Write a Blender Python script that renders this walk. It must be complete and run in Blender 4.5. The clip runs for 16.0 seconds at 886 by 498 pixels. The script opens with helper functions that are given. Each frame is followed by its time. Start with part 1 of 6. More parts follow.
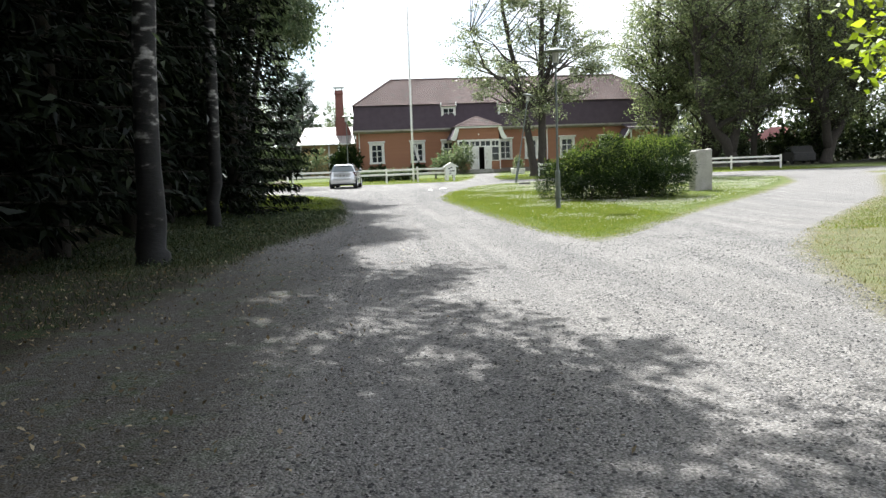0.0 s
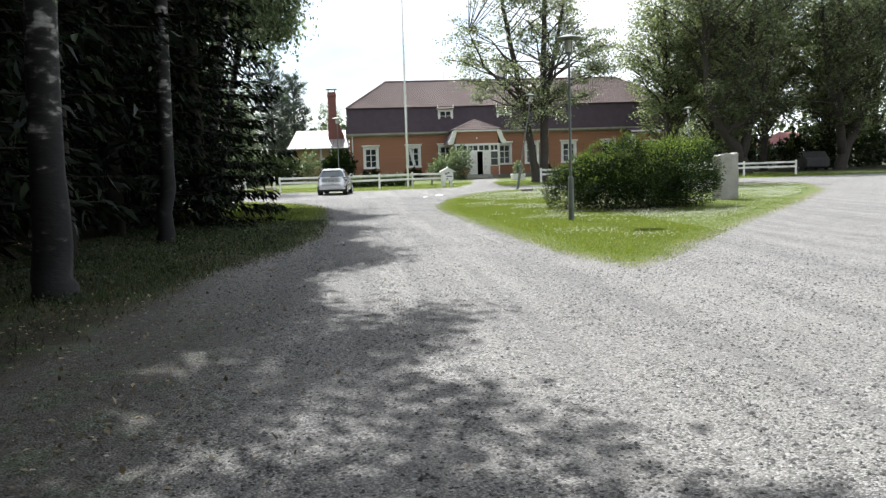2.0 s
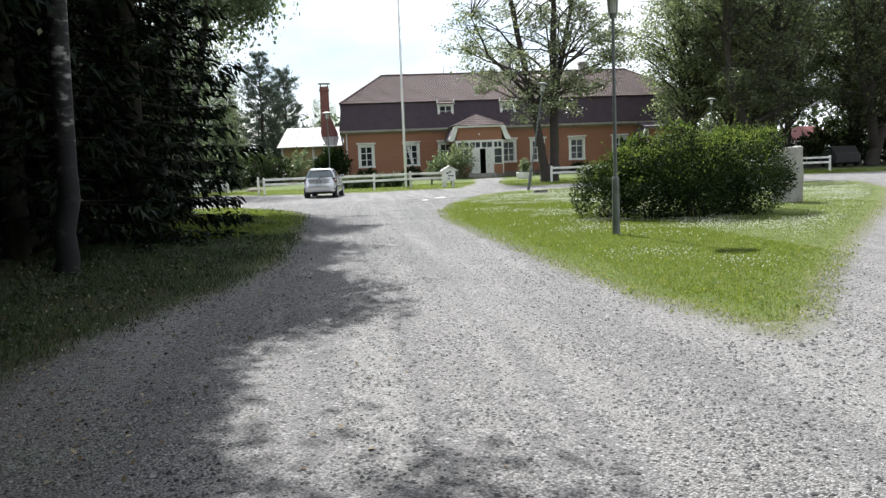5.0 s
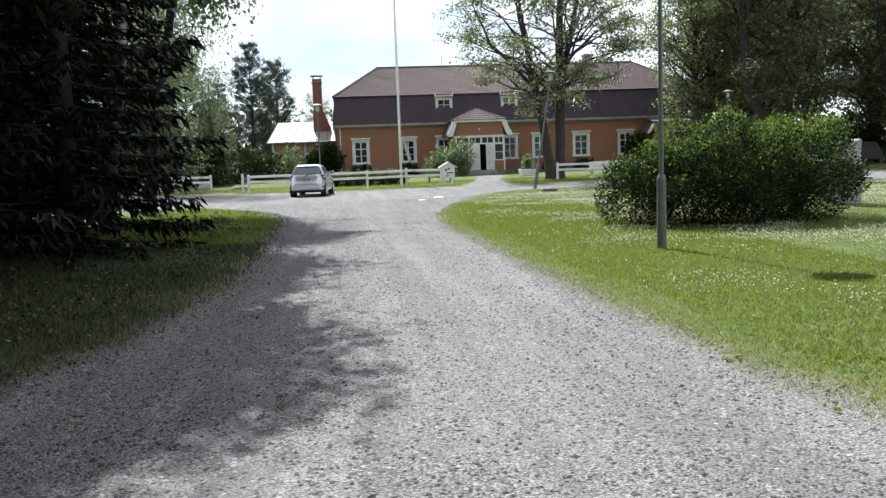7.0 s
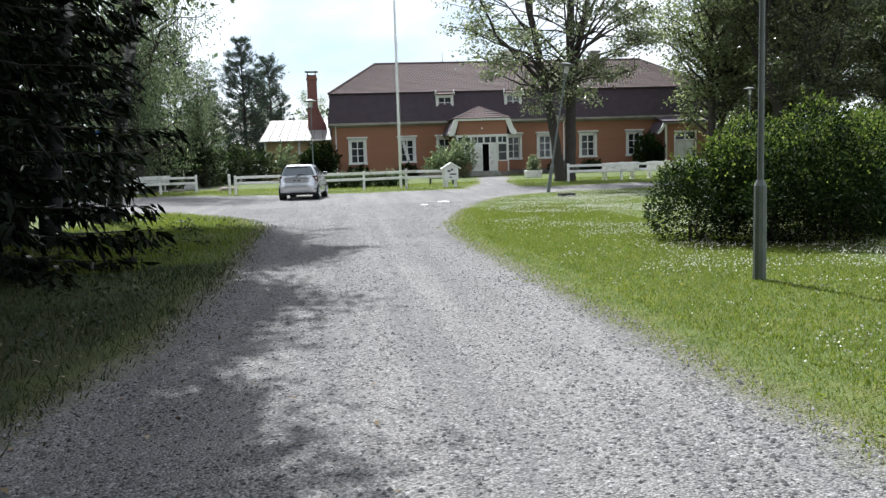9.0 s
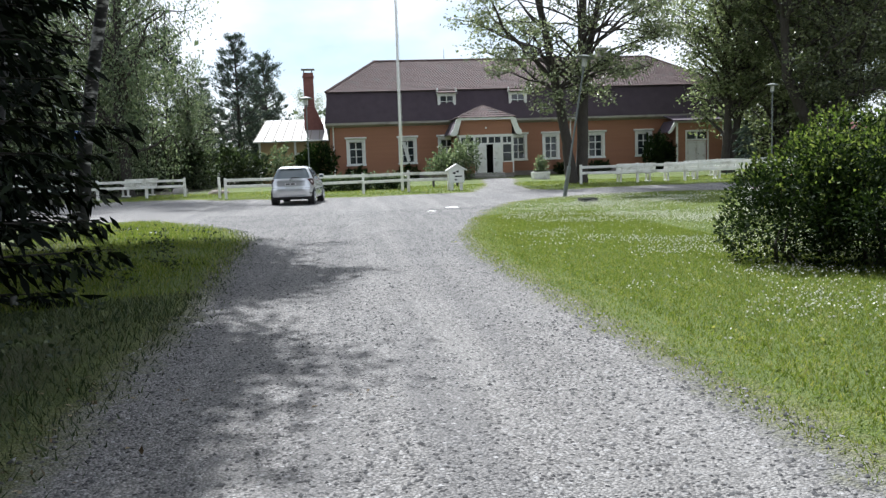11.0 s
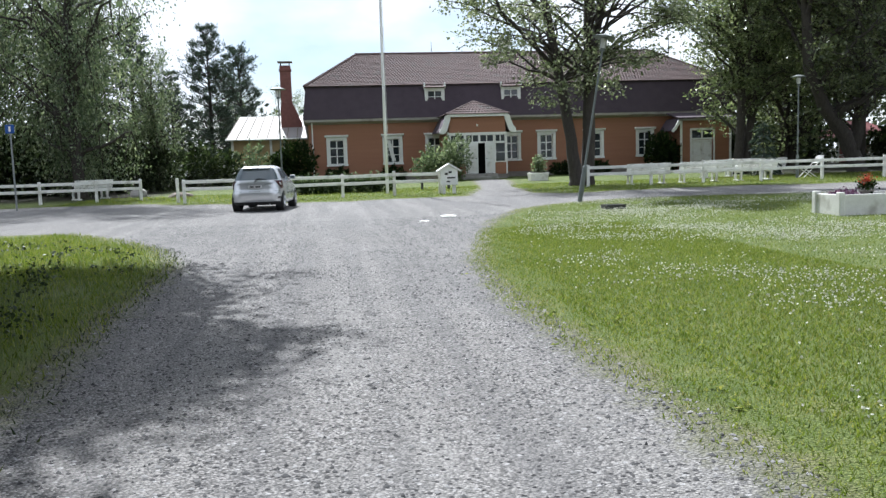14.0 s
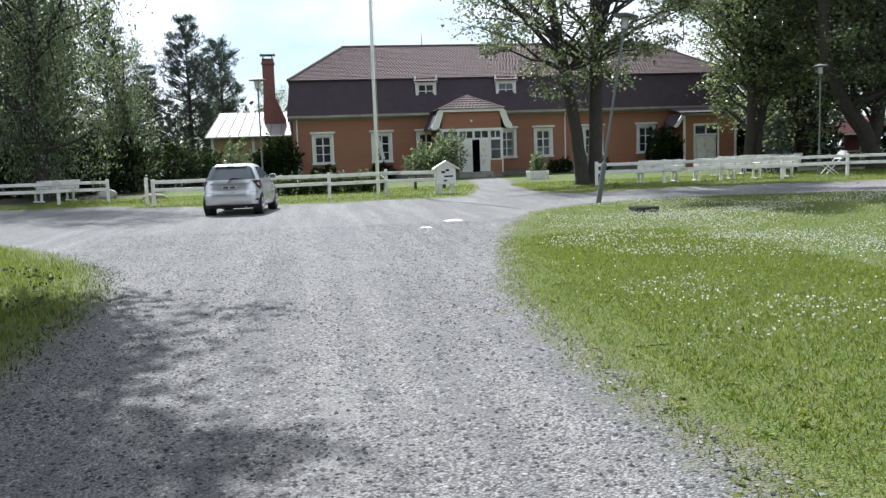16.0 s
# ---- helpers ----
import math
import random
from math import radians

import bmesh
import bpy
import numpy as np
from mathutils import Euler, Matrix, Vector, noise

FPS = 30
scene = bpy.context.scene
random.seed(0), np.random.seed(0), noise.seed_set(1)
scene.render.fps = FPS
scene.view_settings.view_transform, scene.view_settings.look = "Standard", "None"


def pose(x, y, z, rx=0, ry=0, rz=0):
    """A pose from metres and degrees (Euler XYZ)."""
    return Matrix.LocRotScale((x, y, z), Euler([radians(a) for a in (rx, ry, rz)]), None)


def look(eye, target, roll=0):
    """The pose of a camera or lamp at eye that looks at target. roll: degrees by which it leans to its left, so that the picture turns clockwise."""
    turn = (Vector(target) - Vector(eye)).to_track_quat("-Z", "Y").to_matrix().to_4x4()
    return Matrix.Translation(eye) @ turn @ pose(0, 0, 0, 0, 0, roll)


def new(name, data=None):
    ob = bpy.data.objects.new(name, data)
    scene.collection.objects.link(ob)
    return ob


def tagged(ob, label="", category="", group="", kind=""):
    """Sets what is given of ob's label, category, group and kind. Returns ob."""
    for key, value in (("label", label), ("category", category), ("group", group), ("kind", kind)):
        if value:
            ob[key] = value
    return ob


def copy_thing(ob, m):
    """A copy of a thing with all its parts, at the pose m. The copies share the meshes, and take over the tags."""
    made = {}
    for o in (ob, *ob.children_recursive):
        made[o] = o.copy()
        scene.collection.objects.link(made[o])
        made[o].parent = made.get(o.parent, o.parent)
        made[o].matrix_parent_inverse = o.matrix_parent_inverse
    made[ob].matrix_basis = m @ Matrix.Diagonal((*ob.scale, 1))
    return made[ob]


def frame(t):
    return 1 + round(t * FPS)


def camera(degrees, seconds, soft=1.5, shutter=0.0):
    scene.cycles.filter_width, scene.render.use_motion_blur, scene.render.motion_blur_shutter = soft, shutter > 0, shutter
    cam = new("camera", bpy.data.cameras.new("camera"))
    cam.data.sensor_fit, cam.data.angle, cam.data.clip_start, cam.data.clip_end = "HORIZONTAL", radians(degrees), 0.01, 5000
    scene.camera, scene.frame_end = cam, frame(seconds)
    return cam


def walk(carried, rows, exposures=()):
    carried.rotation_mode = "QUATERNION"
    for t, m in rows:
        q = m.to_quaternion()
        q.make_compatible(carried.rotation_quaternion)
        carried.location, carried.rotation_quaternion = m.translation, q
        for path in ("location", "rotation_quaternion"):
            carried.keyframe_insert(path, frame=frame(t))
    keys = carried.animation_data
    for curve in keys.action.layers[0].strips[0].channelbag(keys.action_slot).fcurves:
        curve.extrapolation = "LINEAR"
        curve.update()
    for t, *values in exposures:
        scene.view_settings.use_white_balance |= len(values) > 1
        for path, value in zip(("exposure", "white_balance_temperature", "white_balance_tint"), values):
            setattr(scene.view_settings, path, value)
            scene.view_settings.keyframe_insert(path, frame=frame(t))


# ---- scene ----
# the camera and its walk
cam = camera(56.4, 16.0, soft=1.4)
PATH = [
    (0, (-0.004, 0.187, 1.488), (0.202, 2.164, 1.268), -2.0),
    (0.5, (0.091, 0.92, 1.455), (0.301, 2.897, 1.235), -1.9),
    (1, (0.208, 1.674, 1.438), (0.418, 3.651, 1.223), -1.9),
    (1.5, (0.309, 2.427, 1.447), (0.523, 4.405, 1.236), -1.8),
    (2, (0.366, 3.189, 1.451), (0.58, 5.167, 1.243), -1.8),
    (2.5, (0.407, 3.942, 1.465), (0.621, 5.919, 1.253), -1.7),
    (3, (0.413, 4.64, 1.478), (0.627, 6.617, 1.265), -2.0),
    (3.5, (0.463, 5.413, 1.463), (0.679, 7.39, 1.247), -2.0),
    (4, (0.527, 6.19, 1.448), (0.745, 8.166, 1.231), -2.1),
    (4.2, (0.557, 6.482, 1.463), (0.775, 8.459, 1.255), -2.2),
    (6.3, (1.011, 9.725, 1.389), (1.222, 11.702, 1.169), -2.1),
    (6.5, (1.004, 10.027, 1.403), (1.223, 12.003, 1.187), -1.9),
    (7, (1.075, 10.77, 1.401), (1.295, 12.746, 1.181), -2.1),
    (7.5, (1.093, 11.555, 1.384), (1.314, 13.531, 1.165), -2.0),
    (8, (1.139, 12.294, 1.363), (1.362, 14.27, 1.145), -2.0),
    (8.5, (1.156, 13.061, 1.361), (1.381, 15.036, 1.144), -1.9),
    (8.7, (1.156, 13.37, 1.387), (1.384, 15.345, 1.168), -1.8),
    (10.8, (1.154, 16.038, 1.37), (1.386, 18.013, 1.154), -2.1),
    (11, (1.157, 16.335, 1.406), (1.39, 18.31, 1.189), -1.9),
    (11.5, (1.197, 17.072, 1.372), (1.431, 19.047, 1.155), -2.0),
    (12, (1.237, 17.797, 1.353), (1.474, 19.771, 1.135), -2.0),
    (12.5, (1.316, 18.504, 1.34), (1.577, 20.475, 1.125), -2.0),
    (13, (1.38, 19.215, 1.331), (1.651, 21.185, 1.117), -1.9),
    (13.5, (1.412, 19.928, 1.325), (1.683, 21.898, 1.11), -1.8),
    (14, (1.434, 20.664, 1.34), (1.705, 22.634, 1.124), -1.8),
    (14.5, (1.418, 21.378, 1.341), (1.691, 23.347, 1.126), -1.8),
    (15, (1.44, 22.071, 1.322), (1.713, 24.04, 1.1), -1.9),
    (15.5, (1.445, 22.779, 1.304), (1.719, 24.747, 1.082), -1.9),
    (16, (1.495, 23.491, 1.286), (1.796, 25.455, 1.066), -2.0),
]
EXPOSURES = [(0, 1.4, 6200, 9), (2, 1.18, 6150, 9), (4, 1.09, 6100, 10), (8, 0.97, 5950, 10), (16, 0.91, 5800, 10)]
walk(cam, [(t, look(eye, target, roll)) for t, eye, target, roll in PATH], EXPOSURES)

# ---- world and sun ----
SUN_AZ, SUN_EL = math.atan2(0.97, -0.22), radians(52)          # towards the sun, over the house
world = bpy.data.worlds.new("world")
scene.world = world
world.use_nodes = True
wn, wl = world.node_tree.nodes, world.node_tree.links
sky = wn.new("ShaderNodeTexSky")
sky.sky_type, sky.sun_disc = "NISHITA", False
sky.sun_elevation, sky.sun_rotation = SUN_EL, math.pi / 2 - SUN_AZ
sky.air_density, sky.dust_density = 1.0, 1.0
coord = wn.new("ShaderNodeTexCoord")
cloud = wn.new("ShaderNodeTexNoise")
cloud.inputs["Scale"].default_value, cloud.inputs["Detail"].default_value = 2.6, 6
stretch = wn.new("ShaderNodeMapping")
stretch.inputs["Scale"].default_value = (1, 1, 2.2)
wl.new(coord.outputs["Generated"], stretch.inputs["Vector"])
wl.new(stretch.outputs["Vector"], cloud.inputs["Vector"])
cramp = wn.new("ShaderNodeValToRGB")
cramp.color_ramp.elements[0].position, cramp.color_ramp.elements[1].position = 0.34, 0.53
wl.new(cloud.outputs["Fac"], cramp.inputs["Fac"])
cmix = wn.new("ShaderNodeMixRGB")
cmix.inputs["Color2"].default_value = (10.2, 10.35, 10.5, 1)
wl.new(cramp.outputs["Color"], cmix.inputs["Fac"])
wl.new(sky.outputs["Color"], cmix.inputs["Color1"])
back = wn["Background"]
back.inputs["Strength"].default_value = 0.066
wl.new(cmix.outputs["Color"], back.inputs["Color"])

sun_data = bpy.data.lights.new("sun", "SUN")
sun_data.energy, sun_data.angle, sun_data.color = 4.75, radians(0.55), (1.0, 0.97, 0.91)
sun = new("sun", sun_data)
toward = Vector((math.cos(SUN_EL) * math.cos(SUN_AZ), math.cos(SUN_EL) * math.sin(SUN_AZ), math.sin(SUN_EL)))
sun.matrix_world = look(toward * 100, (0, 0, 0))


# ---- materials ----
def nodes_of(name):
    m = bpy.data.materials.new(name)
    m.use_nodes = True
    return m, m.node_tree.nodes, m.node_tree.links


def ramp_of(n, stops):
    r = n.new("ShaderNodeValToRGB")
    r.color_ramp.elements[0].position, r.color_ramp.elements[0].color = stops[0][0], (*stops[0][1], 1)
    r.color_ramp.elements[1].position, r.color_ramp.elements[1].color = stops[-1][0], (*stops[-1][1], 1)
    for p, c in stops[1:-1]:
        e = r.color_ramp.elements.new(p)
        e.color = (*c, 1)
    return r


def surf(name, a, b, scale=6.0, fine=60.0, rough=0.6, bump=0.15, metal=0.0, stretch=(1, 1, 1), dirt=None, dirt_at=0.62):
    """A surface whose colour wanders from a to b at a coarse and a fine scale, with relief, and with stains of colour dirt."""
    m, n, l = nodes_of(name)
    p = n["Principled BSDF"]
    tc, mp = n.new("ShaderNodeTexCoord"), n.new("ShaderNodeMapping")
    mp.inputs["Scale"].default_value = stretch
    l.new(tc.outputs["Object"], mp.inputs["Vector"])
    big, small = n.new("ShaderNodeTexNoise"), n.new("ShaderNodeTexNoise")
    for t, s, d in ((big, scale, 5), (small, fine, 3)):
        t.inputs["Scale"].default_value, t.inputs["Detail"].default_value = s, d
        l.new(mp.outputs["Vector"], t.inputs["Vector"])
    add = n.new("ShaderNodeMath")
    add.operation = "MULTIPLY_ADD"
    add.inputs[1].default_value, add.inputs[2].default_value = 0.5, 0.0
    l.new(small.outputs["Fac"], add.inputs[0])
    half = n.new("ShaderNodeMath")
    half.operation = "MULTIPLY_ADD"
    half.inputs[1].default_value = 0.5
    l.new(big.outputs["Fac"], half.inputs[0])
    l.new(add.outputs[0], half.inputs[2])
    r = ramp_of(n, [(0.32, a), (0.68, b)])
    l.new(half.outputs[0], r.inputs["Fac"])
    out = r.outputs["Color"]
    if dirt:
        st = n.new("ShaderNodeTexNoise")
        st.inputs["Scale"].default_value, st.inputs["Detail"].default_value = scale * 0.6, 8
        l.new(tc.outputs["Object"], st.inputs["Vector"])
        sr = ramp_of(n, [(dirt_at - 0.08, (0, 0, 0)), (dirt_at + 0.1, (0.8, 0.8, 0.8))])
        l.new(st.outputs["Fac"], sr.inputs["Fac"])
        mx = n.new("ShaderNodeMixRGB")
        mx.inputs["Color2"].default_value = (*dirt, 1)
        l.new(sr.outputs["Color"], mx.inputs["Fac"])
        l.new(out, mx.inputs["Color1"])
        out = mx.outputs["Color"]
    l.new(out, p.inputs["Base Color"])
    p.inputs["Roughness"].default_value, p.inputs["Metallic"].default_value = rough, metal
    if bump:
        bp = n.new("ShaderNodeBump")
        bp.inputs["Strength"].default_value, bp.inputs["Distance"].default_value = bump, 0.02
        l.new(half.outputs[0], bp.inputs["Height"])
        l.new(bp.outputs["Normal"], p.inputs["Normal"])
    return m


def leaf_mat(name, stops, through_light=0.35, tint=(1.05, 1.12, 0.7), rough=0.5, gloss=0.4):
    """Leaves: each its own shade, part of the light passes through."""
    m, n, l = nodes_of(name)
    p, out = n["Principled BSDF"], n["Material Output"]
    g = n.new("ShaderNodeNewGeometry")
    r = ramp_of(n, stops)
    l.new(g.outputs["Random Per Island"], r.inputs["Fac"])
    l.new(r.outputs["Color"], p.inputs["Base Color"])
    p.inputs["Roughness"].default_value, p.inputs["Specular IOR Level"].default_value = rough, gloss
    tr, mul, mix = n.new("ShaderNodeBsdfTranslucent"), n.new("ShaderNodeMixRGB"), n.new("ShaderNodeMixShader")
    mul.blend_type = "MULTIPLY"
    mul.inputs["Fac"].default_value, mul.inputs["Color2"].default_value = 1.0, (*tint, 1)
    l.new(r.outputs["Color"], mul.inputs["Color1"])
    l.new(mul.outputs["Color"], tr.inputs["Color"])
    mix.inputs["Fac"].default_value = through_light
    l.new(p.outputs["BSDF"], mix.inputs[1])
    l.new(tr.outputs["BSDF"], mix.inputs[2])
    l.new(mix.outputs["Shader"], out.inputs["Surface"])
    return m


def glass_mat(name, tint=(0.02, 0.025, 0.03), rough=0.04):
    m, n, l = nodes_of(name)
    p = n["Principled BSDF"]
    p.inputs["Base Color"].default_value, p.inputs["Roughness"].default_value = (*tint, 1), rough
    p.inputs["Coat Weight"].default_value = 0.4
    return m


def ground_mat(name):
    """Gravel, straw fringe, mown grass and forest floor, parted by the outlines of the drive that the mesh carries."""
    m, n, l = nodes_of(name)
    p = n["Principled BSDF"]
    tc = n.new("ShaderNodeTexCoord")

    def noise_at(scale, detail=4, rough=0.55):
        t = n.new("ShaderNodeTexNoise")
        t.inputs["Scale"].default_value, t.inputs["Detail"].default_value, t.inputs["Roughness"].default_value = scale, detail, rough
        l.new(tc.outputs["Object"], t.inputs["Vector"])
        return t.outputs["Fac"]

    def math_of(op, a, b, c=None):
        t = n.new("ShaderNodeMath")
        t.operation = op
        for i, v in enumerate((a, b, c)):
            if v is None:
                continue
            if isinstance(v, (int, float)):
                t.inputs[i].default_value = v
            else:
                l.new(v, t.inputs[i])
        return t.outputs[0]

    def mixed(fac, a, b, blend="MIX"):
        t = n.new("ShaderNodeMixRGB")
        t.blend_type = blend
        for i, v in zip(("Fac", "Color1", "Color2"), (fac, a, b)):
            if isinstance(v, (int, float)):
                t.inputs[i].default_value = v
            elif isinstance(v, tuple):
                t.inputs[i].default_value = (*v, 1)
            else:
                l.new(v, t.inputs[i])
        return t.outputs["Color"]

    def ramped(fac, stops):
        r = ramp_of(n, stops)
        l.new(fac, r.inputs["Fac"])
        return r.outputs["Color"]

    def attr(name):
        a = n.new("ShaderNodeAttribute")
        a.attribute_name = name
        return a.outputs["Fac"]

    black, white = (0, 0, 0), (1, 1, 1)
    edge, wild, dry = attr("edge"), attr("wild"), attr("dry")
    n_big, n_mid, n_fine, n_grain = noise_at(0.35), noise_at(2.2, 6), noise_at(14, 5, 0.65), noise_at(90, 3, 0.7)
    # stones of the gravel
    vor = n.new("ShaderNodeTexVoronoi")
    vor.inputs["Scale"].default_value = 64
    l.new(tc.outputs["Object"], vor.inputs["Vector"])
    bw = n.new("ShaderNodeRGBToBW")
    l.new(vor.outputs["Color"], bw.inputs["Color"])
    stone = ramped(bw.outputs["Val"], [(0.2, (0.06, 0.057, 0.055)), (0.42, (0.21, 0.2, 0.19)), (0.62, (0.305, 0.29, 0.276)), (0.85, (0.39, 0.372, 0.355))])
    sand = ramped(n_grain, [(0.3, (0.15, 0.142, 0.134)), (0.7, (0.29, 0.275, 0.26))])
    loose = ramped(n_mid, [(0.4, black), (0.6, white)])
    gravel = mixed(math_of("MULTIPLY_ADD", loose, 0.45, 0.45), sand, stone)
    gravel = mixed(math_of("MULTIPLY", ramped(vor.outputs["Distance"], [(0.46, black), (0.7, white)]), 0.65), gravel, (0.045, 0.043, 0.042))
    gravel = mixed(math_of("MULTIPLY", ramped(n_big, [(0.35, black), (0.7, white)]), 0.35), gravel, (0.22, 0.213, 0.206))
    lane = n.new("ShaderNodeTexNoise")
    along = n.new("ShaderNodeMapping")
    along.inputs["Scale"].default_value = (2.4, 0.12, 1)
    lane.inputs["Scale"].default_value, lane.inputs["Detail"].default_value = 1.0, 5
    l.new(tc.outputs["Object"], along.inputs["Vector"])
    l.new(along.outputs["Vector"], lane.inputs["Vector"])
    gravel = mixed(ramped(lane.outputs["Fac"], [(0.36, (0.42, 0.42, 0.42)), (0.54, black)]), gravel, (0.115, 0.112, 0.113))
    gravel = mixed(ramped(lane.outputs["Fac"], [(0.52, black), (0.7, (0.34, 0.34, 0.34))]), gravel, (0.29, 0.28, 0.265))
    lawn = ramped(n_mid, [(0.3, (0.056, 0.088, 0.016)), (0.5, (0.09, 0.128, 0.025)), (0.7, (0.14, 0.16, 0.043))])
    lawn = mixed(ramped(n_fine, [(0.35, (0.35, 0.35, 0.35)), (0.7, black)]), lawn, (0.05, 0.082, 0.012))
    lawn = mixed(ramped(n_grain, [(0.36, (0.6, 0.6, 0.6)), (0.5, black)]), lawn, (0.035, 0.055, 0.01))
    lawn = mixed(ramped(n_grain, [(0.52, black), (0.66, (0.7, 0.7, 0.7))]), lawn, (0.21, 0.235, 0.065))
    straw = ramped(n_grain, [(0.34, (0.05, 0.042, 0.026)), (0.5, (0.13, 0.115, 0.065)), (0.66, (0.26, 0.23, 0.14))])
    lawn = mixed(math_of("MULTIPLY", dry, ramped(n_mid, [(0.3, (0.35, 0.35, 0.35)), (0.7, white)])), lawn, straw)
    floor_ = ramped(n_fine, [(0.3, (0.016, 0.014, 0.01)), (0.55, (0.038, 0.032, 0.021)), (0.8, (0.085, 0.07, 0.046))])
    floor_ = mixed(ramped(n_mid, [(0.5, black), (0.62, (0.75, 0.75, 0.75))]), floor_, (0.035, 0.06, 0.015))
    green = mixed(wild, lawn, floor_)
    wob = math_of("MULTIPLY_ADD", n_mid, 0.5, -0.25)
    wob = math_of("ADD", wob, math_of("MULTIPLY_ADD", n_fine, 0.5, -0.25))
    sd = math_of("ADD", edge, wob)
    fringe = ramped(math_of("MULTIPLY_ADD", sd, 0.5, 0.5), [(0.36, black), (0.47, white)])
    col = mixed(math_of("MULTIPLY", fringe, math_of("MULTIPLY_ADD", wild, -0.4, 0.55)), green, straw)
    col = mixed(ramped(math_of("MULTIPLY_ADD", sd, 0.5, 0.5), [(0.44, black), (0.62, white)]), col, gravel)
    # single dark and pale stones lying on top
    spot = n.new("ShaderNodeTexVoronoi")
    spot.inputs["Scale"].default_value = 23
    l.new(tc.outputs["Object"], spot.inputs["Vector"])
    sb = n.new("ShaderNodeRGBToBW")
    l.new(spot.outputs["Color"], sb.inputs["Color"])
    small = ramped(spot.outputs["Distance"], [(0.26, white), (0.34, black)])
    on_drive = ramped(math_of("MULTIPLY_ADD", sd, 0.5, 0.5), [(0.5, black), (0.62, white)])
    small = math_of("MULTIPLY", small, on_drive)
    col = mixed(math_of("MULTIPLY", small, ramped(sb.outputs["Val"], [(0.44, white), (0.5, black)])), col, (0.045, 0.043, 0.044))
    col = mixed(math_of("MULTIPLY", small, ramped(sb.outputs["Val"], [(0.72, black), (0.76, white)])), col, (0.32, 0.312, 0.305))
    # fallen leaves and soil trodden into the gravel beside trees, plus their painted shade
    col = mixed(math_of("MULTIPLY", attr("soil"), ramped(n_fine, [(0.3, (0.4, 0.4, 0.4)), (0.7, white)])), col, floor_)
    l.new(col, p.inputs["Base Color"])
    p.inputs["Roughness"].default_value = 0.9
    p.inputs["Specular IOR Level"].default_value = 0.25
    b1, b2 = n.new("ShaderNodeBump"), n.new("ShaderNodeBump")
    b1.inputs["Strength"].default_value, b1.inputs["Distance"].default_value = 0.75, 0.02
    l.new(vor.outputs["Distance"], b1.inputs["Height"])
    b1.invert = True
    b2.inputs["Strength"].default_value, b2.inputs["Distance"].default_value = 0.5, 0.03
    l.new(n_fine, b2.inputs["Height"])
    l.new(b1.outputs["Normal"], b2.inputs["Normal"])
    l.new(b2.outputs["Normal"], p.inputs["Normal"])
    return m


